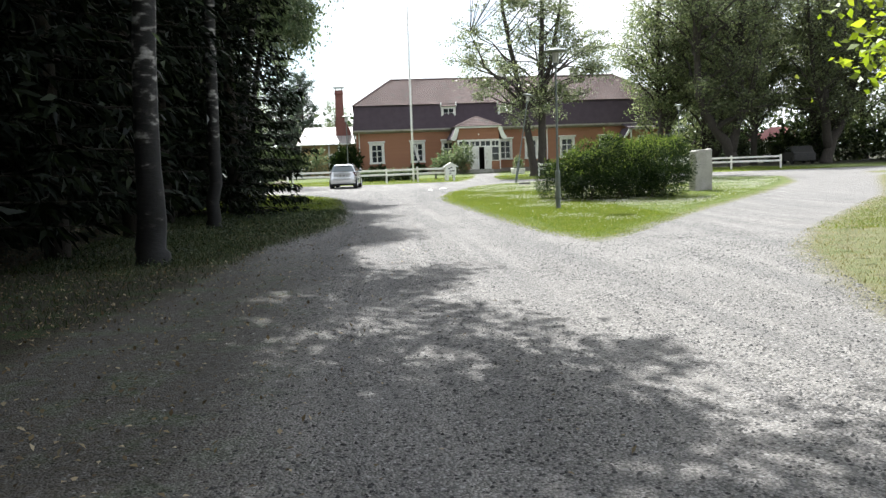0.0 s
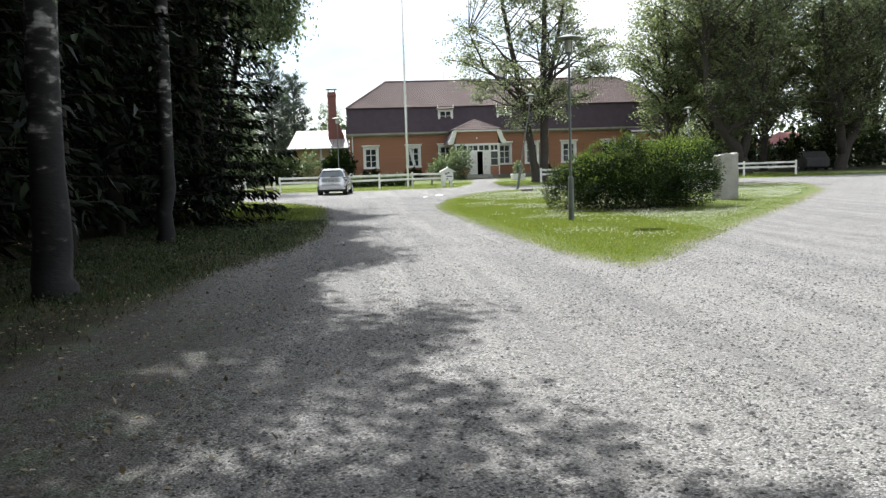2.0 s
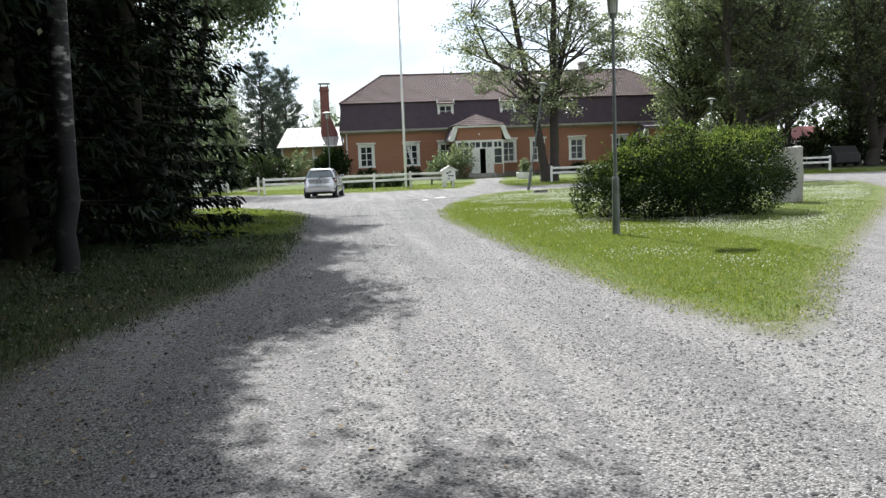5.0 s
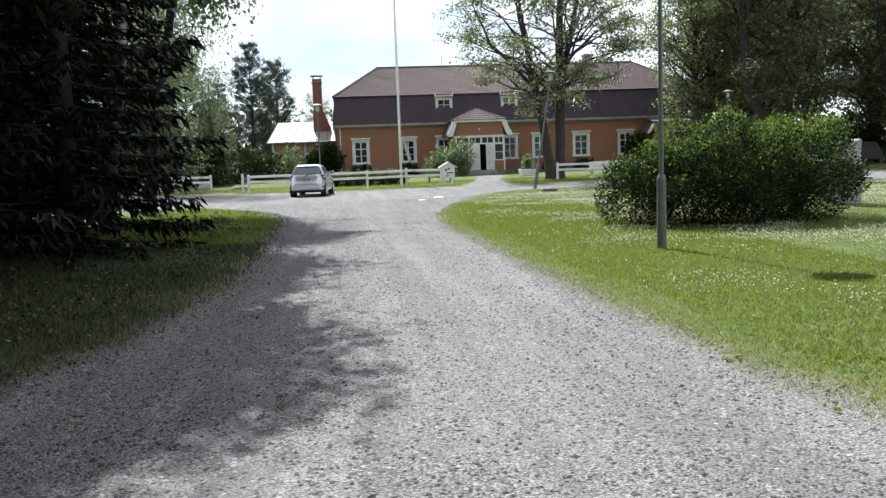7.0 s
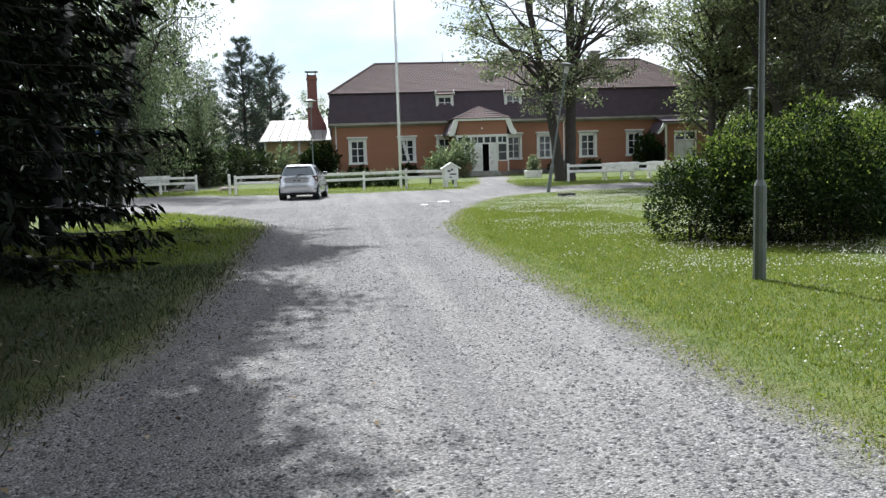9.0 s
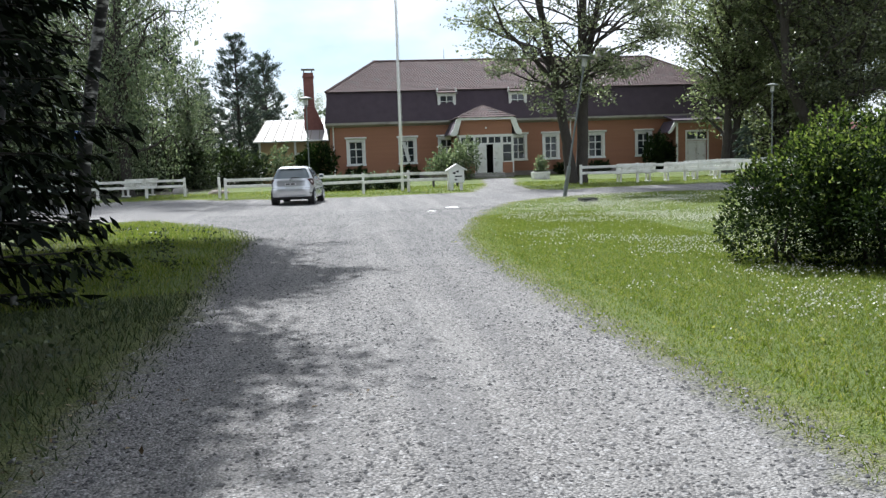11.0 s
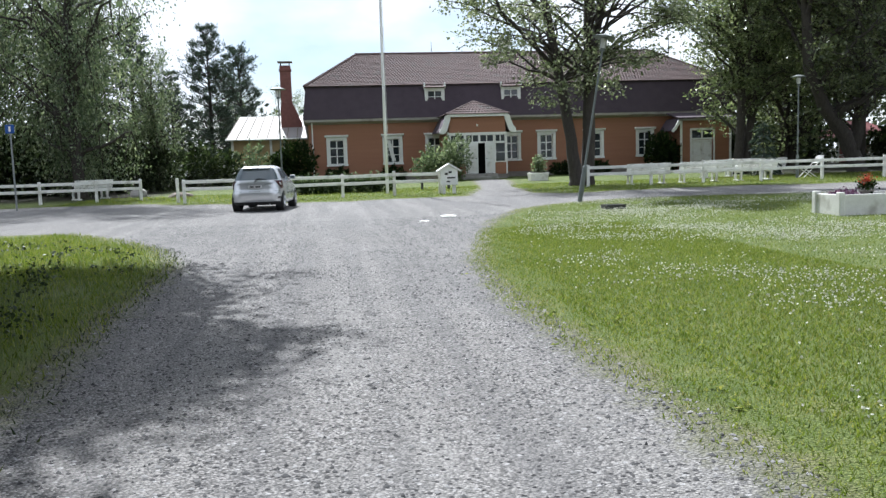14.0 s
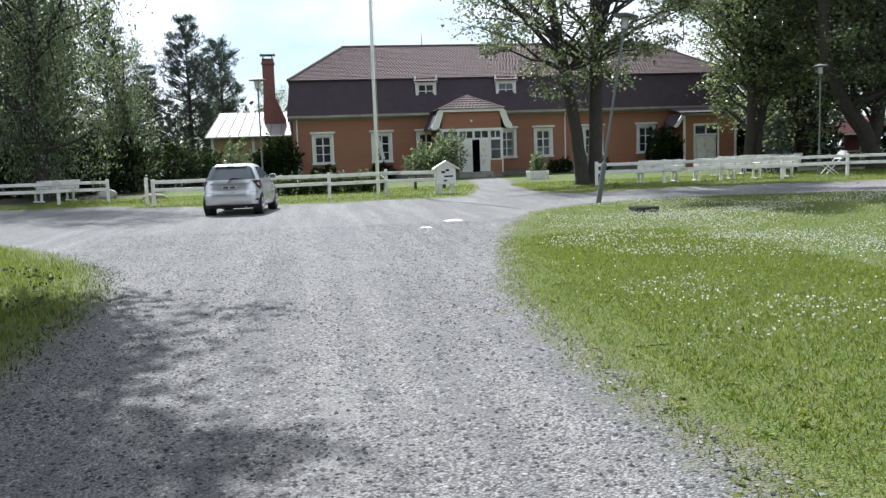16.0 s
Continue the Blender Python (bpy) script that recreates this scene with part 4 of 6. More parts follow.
# ---- low annexe with tin roof and tall brick chimney ----
annexe = thing("annexe", (-2.2, 78.2, 0), "low yellow annexe with a bright seamed tin roof", "house")
AX = -2.2
part("wall", wall_with_holes(-2.6, 2.55, 0.0, 3.12, [(1.05 - 0.95, 1.05 - 0.25, 0.1, 2.2)], 0, 0.2), "yellow", annexe)
part("wall", Shape().box(-2.6, -2.4, 0.2, 6.0, 0.0, 3.12), "yellow", annexe)
part("door", Shape().box(0.1, 0.8, 0.06, 0.12, 0.1, 2.2), "white_worn", annexe, "pale wooden door")
for x in (-2.55, 0.0, 0.92):
    part("corner_board", Shape().box(x - 0.08, x + 0.08, -0.03, -0.002, 0.0, 3.1), "white", annexe)
roof = Shape().face((-2.95, -0.35, 3.1), (2.5, -0.35, 3.1), (2.5, 3.2, 4.75), (-2.3, 3.2, 4.75)).face((-2.95, -0.35, 3.1), (-2.3, 3.2, 4.75), (-2.3, 3.2, 4.65), (-2.95, -0.35, 2.98)).face((-2.95, -0.35, 2.98), (2.5, -0.35, 2.98), (2.5, -0.35, 3.1), (-2.95, -0.35, 3.1))
roof.face((-2.3, 3.2, 4.75), (2.5, 3.2, 4.75), (2.5, 6.2, 3.1), (-2.95, 6.2, 3.1)).face((-2.95, 6.2, 3.1), (-2.95, -0.35, 3.1), (-2.3, 3.2, 4.75))
part("roof", roof, "tin", annexe, "sunlit seamed tin roof")
for i in range(9):
    t = i / 8
    a, b = (-2.9 + 5.35 * t, -0.36, 3.11), (-2.27 + 4.74 * t, 3.2, 4.76)
    part("seam", Shape().tube([a, b], [0.035, 0.035], 4), "wood", annexe)
part("gutter", Shape().tube([(-2.95, -0.4, 3.03), (2.5, -0.4, 3.03)], [0.06, 0.06], 6), "white_worn", annexe)
stack = thing("brick_chimney", (-1.06, 79.5, 0), "tall red brick chimney with a flat cap", "chimney")
part("stack", Shape().prism([(-0.44, 0), (0.95, 0), (0.95, 4.2), (0.42, 5.5), (-0.4, 5.5), (-0.44, 5.0)], 0.0, 0.75), "brick", stack, bevel=0.01)
part("flue", Shape().box(-0.38, 0.36, 0.05, 0.7, 5.5, 8.1), "brick", stack, bevel=0.01)
part("collar", Shape().box(-0.43, 0.41, 0.0, 0.75, 7.72, 7.88), "brick", stack, bevel=0.02)
part("collar", Shape().box(-0.41, 0.39, 0.02, 0.73, 5.5, 5.62), "brick", stack, bevel=0.02)
for x in (-0.3, 0.28):
    part("cap_leg", Shape().box(x - 0.03, x + 0.03, 0.2, 0.5, 8.1, 8.32), "iron", stack)
part("cap", Shape().box(-0.5, 0.48, -0.05, 0.8, 8.32, 8.38), "stone", stack)

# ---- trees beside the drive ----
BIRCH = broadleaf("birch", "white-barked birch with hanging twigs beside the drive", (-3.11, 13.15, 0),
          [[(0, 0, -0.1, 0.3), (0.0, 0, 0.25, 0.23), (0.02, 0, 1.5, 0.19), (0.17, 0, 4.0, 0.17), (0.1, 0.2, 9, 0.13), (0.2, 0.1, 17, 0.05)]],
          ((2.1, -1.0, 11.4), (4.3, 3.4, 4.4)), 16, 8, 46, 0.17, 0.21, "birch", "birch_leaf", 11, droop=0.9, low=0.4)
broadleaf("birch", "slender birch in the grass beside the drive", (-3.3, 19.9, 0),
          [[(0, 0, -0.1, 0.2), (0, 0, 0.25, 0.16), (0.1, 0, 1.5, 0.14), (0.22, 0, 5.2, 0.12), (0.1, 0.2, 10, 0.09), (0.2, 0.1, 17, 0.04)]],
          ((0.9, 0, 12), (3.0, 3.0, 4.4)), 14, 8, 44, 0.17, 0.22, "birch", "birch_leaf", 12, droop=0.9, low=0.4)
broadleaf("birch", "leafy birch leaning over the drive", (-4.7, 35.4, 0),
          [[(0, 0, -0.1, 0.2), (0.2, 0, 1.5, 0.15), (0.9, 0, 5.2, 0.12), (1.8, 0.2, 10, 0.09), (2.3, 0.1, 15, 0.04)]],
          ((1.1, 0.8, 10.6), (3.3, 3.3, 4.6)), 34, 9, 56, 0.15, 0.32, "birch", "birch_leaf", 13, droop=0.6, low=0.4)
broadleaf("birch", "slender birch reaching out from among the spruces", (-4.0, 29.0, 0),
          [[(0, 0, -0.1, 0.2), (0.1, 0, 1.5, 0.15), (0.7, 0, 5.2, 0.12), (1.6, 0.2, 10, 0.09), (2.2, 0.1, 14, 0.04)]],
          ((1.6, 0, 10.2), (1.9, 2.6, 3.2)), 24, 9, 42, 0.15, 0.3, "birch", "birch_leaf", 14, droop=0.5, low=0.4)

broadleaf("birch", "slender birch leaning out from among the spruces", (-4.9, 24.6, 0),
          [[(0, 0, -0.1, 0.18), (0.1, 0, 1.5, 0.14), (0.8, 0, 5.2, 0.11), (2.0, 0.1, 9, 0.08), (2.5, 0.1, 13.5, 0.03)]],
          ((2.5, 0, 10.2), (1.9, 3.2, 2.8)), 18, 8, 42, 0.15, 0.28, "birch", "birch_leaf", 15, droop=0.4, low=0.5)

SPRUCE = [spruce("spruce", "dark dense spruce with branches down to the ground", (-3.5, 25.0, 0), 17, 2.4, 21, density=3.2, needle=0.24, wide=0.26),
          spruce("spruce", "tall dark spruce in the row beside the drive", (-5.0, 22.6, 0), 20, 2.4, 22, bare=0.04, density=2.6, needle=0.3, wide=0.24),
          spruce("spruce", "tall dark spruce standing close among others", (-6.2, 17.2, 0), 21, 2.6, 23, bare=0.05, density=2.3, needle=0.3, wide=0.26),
          spruce("spruce", "tall spruce added deep in the wood and out of view for shade", (-9.6, 18.8, 0), 20, 2.8, 24, bare=0.03, density=0.8, needle=0.6, wide=0.4)]
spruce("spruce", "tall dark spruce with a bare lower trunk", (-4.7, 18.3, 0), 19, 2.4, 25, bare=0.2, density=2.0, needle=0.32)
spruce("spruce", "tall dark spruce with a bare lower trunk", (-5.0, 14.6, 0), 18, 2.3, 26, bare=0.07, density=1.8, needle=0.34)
rng = random.Random(5)
# k = 3: spruces out of view, many behind the camera, added to block light
for i, (x, y, k) in enumerate([(-5.5, 31.4, 1), (-6.9, 27.4, 1), (-7.4, 31.5, 2), (-8.2, 22.8, 2), (-9.0, 15.0, 1), (-6.4, 12.6, 1), (-8.6, 19.4, 1), (-11.2, 26.5, 3), (-12.5, 21.5, 3), (-12.8, 15.5, 3),
                            (-10.0, 10.2, 3), (-6.6, 8.2, 2), (-5.2, 3.8, 3), (-8.5, 4.5, 3), (-6.0, -1.5, 3), (-5.4, -7.0, 3), (-15, 25, 3), (-11, 31.5, 3), (-4.4, -12, 3), (6.5, -9, 3), (9.5, -4, 3), (0.5, -16, 3), (13, -10, 3), (17, -3, 3)]):
    s = rng.uniform(0.88, 1.12)
    t = copy_thing(SPRUCE[k], pose(x, y, 0, 0, 0, rng.uniform(0, 360)))
    t.scale = (s, s, s)

# unseen birches beside, above and behind the camera, added to block sky light
for x, y, turn in ((-4.6, 5.6, 140), (7.2, -3.6, 60), (-3.7, 1.2, 20), (-2.9, -3.4, 250), (3.4, -5.2, 110)):
    copy_thing(BIRCH, pose(x, y, 0, 0, 0, turn))

# the two-stemmed maple by the fence
broadleaf("maple", "two-stemmed maple with an open crown beside the white fence", (12.25, 55.6, 0),
          [[(0, 0, -0.1, 0.4), (-0.05, 0, 0.4, 0.29), (-0.25, 0, 2.0, 0.24), (-0.75, 0, 4.7, 0.21), (-1.25, 0.1, 7.5, 0.17), (-1.9, 0.2, 11, 0.12), (-2.3, 0.2, 17.5, 0.05)],
           [(0.42, 0.1, -0.1, 0.4), (0.48, 0.1, 0.4, 0.3), (0.55, 0, 3.0, 0.26), (0.6, 0, 7.5, 0.21), (0.75, 0.2, 11, 0.14), (0.85, 0.2, 18.5, 0.05)],
           [(0.55, 0.1, 4.4, 0.18), (1.2, 0.3, 7.3, 0.15), (2.0, 0.3, 11, 0.1), (2.6, 0.3, 15.5, 0.04)],
           [(-0.8, 0, 4.9, 0.11), (-1.9, -0.3, 6.0, 0.09), (-3.3, -0.3, 7.4, 0.07), (-4.2, -0.3, 9.5, 0.03)]],
          ((-0.3, 0, 8.0), (6.2, 5.2, 4.9)), 80, 9, 8, 0.16, 0.22, "bark", "maple", 31, low=0.26, outer=(0.72, 1.0), reach=(0.06, 0.2),
          top=((0.2, -1.8, 17.4), (6.8, 6.0, 4.2), 36, 44), slim=0.32, inner=0.6)

# big lindens and maples on the far side; LIGHT is a thinner one for those that stand behind
LA = ((0, 0, 10.2), (5.5, 4.9, 9.0))
STEMS = [[(0, 0, -0.1, 0.38), (0, 0, 0.5, 0.26), (0.2, 0, 4, 0.22), (0, 0.2, 10, 0.17), (0.2, 0, 18, 0.06)], [(0.5, 0.2, -0.1, 0.3), (0.7, 0.2, 2, 0.22), (1.6, 0.3, 7, 0.17), (2.2, 0, 15, 0.05)]]
A = broadleaf("linden", "broad linden with foliage reaching low behind the benches", (24.3, 64.5, 0), STEMS, ((0.3, 0, 9.0), (5.4, 4.9, 6.9)), 70, 8, 22, 0.18, 0.34, "bark", "linden", 41, low=0.12, outer=(0.45, 1.0), reach=(0.1, 0.3), clumps=2, top=((0.4, 0, 19.5), (5.4, 5, 4.5), 20, 16))
Bt = broadleaf("linden", "big dark tree with a bent trunk beside the drive", (28.6, 60.2, 0),
               [[(0, 0, -0.1, 0.55), (-0.1, 0, 0.6, 0.42), (-0.7, 0, 1.9, 0.38), (-1.9, 0, 3.4, 0.33), (-2.8, 0, 5.4, 0.27), (-3.0, 0.2, 11, 0.18), (-2.8, 0, 20, 0.06)], [(-0.3, 0, 1.0, 0.36), (0.5, 0.2, 4, 0.3), (0.6, 0.3, 10, 0.22), (1.0, 0, 19, 0.05)], [(0.5, 0.2, 3.4, 0.2), (1.9, 0.3, 7, 0.16), (2.8, 0.2, 14, 0.05)]],
               ((-0.3, 0, 11.8), (6.2, 5.6, 9.0)), 84, 8, 23, 0.19, 0.4, "bark", "dark_leaf", 42, low=0.14, outer=(0.4, 1.0), reach=(0.1, 0.3), clumps=2)
LIGHT = broadleaf("linden", "tall leafy tree standing behind others", (30.5, 70.5, 0), STEMS, LA, 54, 8, 13, 0.27, 0.45, "bark", "linden", 43, low=0.08, outer=(0.45, 1.0), reach=(0.1, 0.3), clumps=2)
for src, x, y, turn, s in ((Bt, 37.0, 62.0, 200, 1.0), (Bt, 33.5, 75.0, 120, 1.0), (A, 41, 70, 200, 1.1), (A, 33.5, 67.0, 40, 1.0), (LIGHT, 45, 62, 40, 1.1), (LIGHT, 52, 57, 90, 1.1), (LIGHT, 41, 94, 260, 1.2), (LIGHT, 58, 66, 10, 1.2), (LIGHT, 48, 74, 150, 1.2), (LIGHT, 62, 52, 80, 1.1)):
    t = copy_thing(src, pose(x, y, 0, 0, 0, turn))
    t.scale = (s, s, s)

# birches, pines beyond the fence on the other side
TALL = [[(0, 0, -0.1, 0.36), (0, 0, 0.5, 0.27), (-0.2, 0, 5, 0.22), (0.2, 0.2, 12, 0.15), (0, 0, 20, 0.03)]]
STEM = [[(0, 0, -0.1, 0.34), (0, 0, 0.5, 0.25), (-0.2, 0, 5, 0.2), (0.2, 0.2, 10, 0.13), (0, 0, 15, 0.03)]]
C = broadleaf("birch", "tall birch with a hanging grey-green crown behind the fence", (-10.3, 62.5, 0), TALL,
              ((0, 0, 11.0), (4.8, 4.4, 10.4)), 66, 8, 22, 0.14, 0.36, "bark", "birch_leaf", 51, droop=1.0, low=0.08, outer=(0.45, 1.0), reach=(0.1, 0.3), clumps=2, top=((0.6, -1.0, 21), (5.4, 5.2, 4.5), 28, 44))
D = broadleaf("birch", "tall grey-green birch standing behind others", (-12.8, 71, 0), STEM,
              ((0, 0, 8.8), (4.8, 4.4, 8.4)), 56, 8, 15, 0.2, 0.42, "bark", "birch_leaf", 52, droop=1.0, low=0.08, outer=(0.45, 1.0), reach=(0.1, 0.3), clumps=2)
for src, x, y, turn, s in ((C, -15.6, 64.5, 90, 1.1), (D, -8.2, 70.5, 200, 0.5), (D, -21, 62, 300, 1.1), (D, -18.5, 74, 20, 1.1), (D, -27, 68, 60, 1.15), (D, -33, 60, 60, 1.15), (D, -2.0, 99, 10, 0.52), (D, -6.5, 99, 80, 0.5), (D, -11.5, 66.0, 40, 0.6)):
    t = copy_thing(src, pose(x, y, 0, 0, 0, turn))
    t.scale = (s, s, s)


def pine(label, at, height, seed):
    """A pine: bare lower trunk, uneven whorls of upturned branches, each forked, with bunches of needles at the ends."""
    r = np.random.default_rng(seed)
    root = thing("pine", at, label, "tree")
    wood, tw, al = Shape(), [], []
    wood.tube([(0, 0, -0.1), (0.08, 0, height * 0.5), (0, 0, height)], [0.19, 0.12, 0.012], 9)
    z = height * 0.1
    while z < height * 0.985:
        f = 1 - z / height
        for a in np.arange(5) * 1.257 + r.uniform(0, 6):
            if r.uniform() < 0.12:
                continue
            ln = (0.35 + 2.3 * min(1.0, 1.7 * f) ** 0.75) * r.uniform(0.55, 1.2)
            out = np.array((math.cos(a), math.sin(a), 0.12 + 0.5 * (1 - f) * r.uniform(0.6, 1.3)))
            end = out * ln + (0, 0, z + 0.14 * ln)
            wood.tube([(0, 0, z), tuple(out * ln * 0.6 + (0, 0, z)), tuple(end)], [0.05, 0.03, 0.01], 5, False)
            twigs = [end]
            for _ in range(int(2 + 3 * ln)):
                t = r.uniform(0.35, 0.95)
                e = out * ln * t + (0, 0, z) + r.normal(size=3) * (0.3, 0.3, 0.1) * ln * 0.45 + (0, 0, 0.18)
                wood.tube([tuple(out * ln * (t - 0.15) + (0, 0, z)), tuple(e)], [0.015, 0.006], 3, False)
                twigs.append(e)
            for e in twigs:
                for _ in range(30):
                    tw.append(e + r.normal(size=3) * (0.13, 0.13, 0.1))
                    al.append(out * 0.6 + np.array((0, 0, 0.9)) + r.normal(size=3) * 0.6)
        z += r.uniform(0.45, 0.75)
    part("trunk", wood, "bark", root, smooth=True)
    part("crown", cards("crown", leaves(r, np.array(tw), 0.24, 0.2, np.array(al), 0.2)), "pine", root)
    return root


P = pine("tall dark pine against the sky", (-7.1, 86, 0), 11.7, 61)
pine("shorter dark pine standing close to a taller one", (-5.2, 90, 0), 10.8, 62)
for x, y, s, turn in ((-9.6, 84, 0.7, 50), (-12.6, 86, 1.05, 210), (-16, 82, 1.0, 300)):
    t = copy_thing(P, pose(x, y, 0, 0, 0, turn))
    t.scale = (s, s, s)

# maple over the verge, its leaves hanging into the corner of the view
broadleaf("maple", "young maple with bright sunlit leaves on the dry verge", (9.2, 8.4, 0),
          [[(0, 0, -0.1, 0.2), (-0.1, 0, 1.5, 0.15), (-0.3, 0, 4, 0.1), (-0.3, 0, 7.5, 0.03)]],
          ((-2.85, -2.0, 2.5), (2.7, 2.0, 1.05)), 28, 8, 12, 0.1, 0.2, "bark", "bright_maple", 71, low=0.1, outer=(0.4, 1.0), top=((-1.6, -0.6, 5.0), (2.6, 2.4, 2.0), 16, 10), slim=0.3)

# far woods that close the view
woods = np.random.default_rng(81)
spots = []
for a in np.arange(0, 2 * math.pi, 0.035):
    d = woods.uniform(125, 165)
    h = woods.uniform(9, 15)
    c = np.array((5 + d * math.cos(a), 40 + d * math.sin(a), 0))
    k = 230
    q = woods.normal(size=(k, 3)) * (3.4, 3.4, 0)
    q[:, 2] = h * woods.beta(1.6, 1.5, k)
    spots.append(c + q)
far = part("far_woods", cards("far_woods", leaves(woods, np.concatenate(spots), 1.0, 0.2, None, 0.8)), "under", None)
tagged(far, "distant dark line of woods", "trees", kind="stuff")


def shrub(name, label, at, blobs, count, leaf, foliage, seed, category="bush", shoots=40, turn=0.0, skin=0.35, lit_top=""):
    """A bush, sunlight on its upper side painted with a second, brighter leaf material where given: stems from the
    foot, leaves thick in a skin of overlapping mounds (x, y, z, rx, ry, rz), shoots that stick out.
    """
    r = np.random.default_rng(seed)
    root = thing(name, at, label, category, turn=turn)
    b = np.array(blobs, float)
    wts = b[:, 3] * b[:, 4] + b[:, 5] * (b[:, 3] + b[:, 4])
    pick = r.choice(len(b), count, p=wts / wts.sum())
    d = unit(r.normal(size=(count, 3)))
    rad = 1 - np.abs(r.normal(size=count)) * skin
    rad *= 1 + 0.13 * np.sin(d[:, 0] * 7 + pick) * np.sin(d[:, 1] * 8 + 2 * pick) * np.sin(d[:, 2] * 6 + 1)
    p = b[pick, :3] + d * b[pick, 3:] * rad[:, None]
    ok = p[:, 2] > 0.03
    p, along = p[ok], unit(d[ok] + np.array((0, 0, 0.3)))
    tops, twig_at, twig_al = Shape(), [], []
    for i in range(shoots):
        m = b[i % len(b)]
        dd = unit(r.normal(size=3) * (1, 1, 0.5) + np.array((0, 0, 1.0)))
        s = m[:3] + dd * m[3:] * 0.8
        e = s + dd * r.uniform(0.2, 0.5) * m[5] + np.array((0, 0, 0.12))
        tops.tube([s, e], [0.008, 0.003], 4, False)
        for t in np.linspace(0.25, 1, 16):
            twig_at.append(s + (e - s) * t)
            twig_al.append(dd + r.normal(size=3) * 0.8)
    for m in b:
        for _ in range(3 if m[3] > 0.6 else 0):
            e = m[:3] + r.normal(size=3) * m[3:] * 0.35
            tops.tube([(m[0] + r.normal() * 0.1, m[1] + r.normal() * 0.1, -0.05), tuple((m[:3] * (1, 1, 0.5)) + r.normal(size=3) * 0.1), tuple(e)], [0.03, 0.02, 0.01], 5, False)
    tagged(part("branchwork", tops, "bark", root), kind="stuff")
    P_ = np.concatenate((p, np.array(twig_at))) if twig_at else p
    A_ = np.concatenate((along, np.array(twig_al))) if twig_at else along
    # upper and left-hand leaves, and all shoots, get the sunlight painted in
    if lit_top:
        lit_mask = np.concatenate((r.uniform(0, 1, len(p)) < np.clip((d[ok][:, 2] - 0.15) * 1.4 - d[ok][:, 0] * 0.3, 0, 0.85) * (rad[ok] > 0.72) * np.clip((p[:, 2] - 0.85) / 0.8, 0, 1), np.ones(len(P_) - len(p), bool)))
        tagged(part("lit_foliage", cards("lit_foliage", leaves(r, P_[lit_mask], leaf, 0.35, A_[lit_mask])), lit_top, root, "yellow-green top leaves and shoots, sunlight put into their colour"), kind="stuff")
        P_, A_ = P_[~lit_mask], A_[~lit_mask]
    part("foliage", cards("foliage", leaves(r, P_, leaf, 0.35, A_)), foliage, root)
    return root


MOUNDS = [(-2.0, -0.5, 0.6, 0.75, 0.7, 0.85), (-1.2, -1.0, 0.7, 1.0, 0.9, 1.0), (-0.2, -1.2, 0.8, 1.2, 1.1, 1.15), (0.8, -1.0, 0.95, 1.1, 1.2, 1.25), (1.6, 0.0, 0.9, 1.0, 1.2, 1.2), (0.4, 0.4, 1.0, 1.4, 1.1, 1.1), (-1.0, 0.1, 0.8, 1.0, 0.9, 0.95)]
lump = np.random.default_rng(90)
for m in list(MOUNDS):
    for _ in range(9):
        d = unit(lump.normal(size=3) + (0, -0.4, 0.5))
        c = np.array(m[:3]) + d * np.array(m[3:]) * lump.uniform(0.78, 0.93)
        if c[2] > 0.2:
            s = lump.uniform(0.2, 0.5)
            MOUNDS.append((*c, s, s, s))
big_bush = shrub("bush", "large rounded dark green bush on the lawn island", (8.38, 26.2, 0), MOUNDS, 96000, 0.05, "shrub", 91, shoots=150, lit_top="lit_leaf")
big_bush.scale = (1, 1, 0.92)
shrub("bush", "flowering shrub beside the porch", (8.3, 70.8, 0), [(0, 0, 1.0, 1.3, 1.0, 1.1), (0.9, 0, 1.3, 1.1, 0.9, 1.3), (-0.9, 0, 0.7, 0.8, 0.8, 0.8)], 3400, 0.17, "birch_leaf", 92, shoots=40, skin=0.5)
shrub("bush", "dark shrub against the annexe wall", (-0.4, 75.9, 0), [(0, 0, 1.3, 1.2, 0.8, 1.5), (-0.9, 0, 1.0, 0.9, 0.8, 1.2)], 4200, 0.2, "shrub", 93, shoots=16)
shrub("bush", "thin yellow-green shrub before the annexe", (-3.4, 75.9, 0), [(0, 0, 1.2, 1.1, 0.7, 1.4)], 900, 0.18, "birch_leaf", 94, shoots=24, skin=0.6)
shrub("bush", "dark shrub below the last window", (24.35, 75.4, 0), [(0, 0, 1.3, 1.1, 0.9, 1.4), (0.5, 0, 1.0, 0.85, 0.8, 1.1)], 4200, 0.18, "shrub", 95, shoots=16)
shrub("hedge", "low dark clipped hedge behind the fence", (2.0, 56.6, 0), [(x, 0, 0.28, 0.55, 0.45, 0.3) for x in np.arange(-2.4, 2.3, 0.6)], 6000, 0.1, "shrub", 96, shoots=0, category="hedge")
shrub("flower_bed", "pale lacy plants growing above the hedge", (1.5, 57.6, 0), [(x, 0, 0.42, 0.6, 0.5, 0.34) for x in np.arange(-2.4, 2.5, 0.8)], 3000, 0.1, "birch_leaf", 97, shoots=30, category="plants")
for i, x in enumerate((2.2, 5.9, 17.6, 20.2)):
    shrub("bush", "low plants at the foot of the house wall", (x, 76.4, 0), [(0, 0, 0.4, 0.9, 0.35, 0.5 - 0.07 * (i > 1))], 900, 0.16, "shrub", 100 + i, shoots=6)


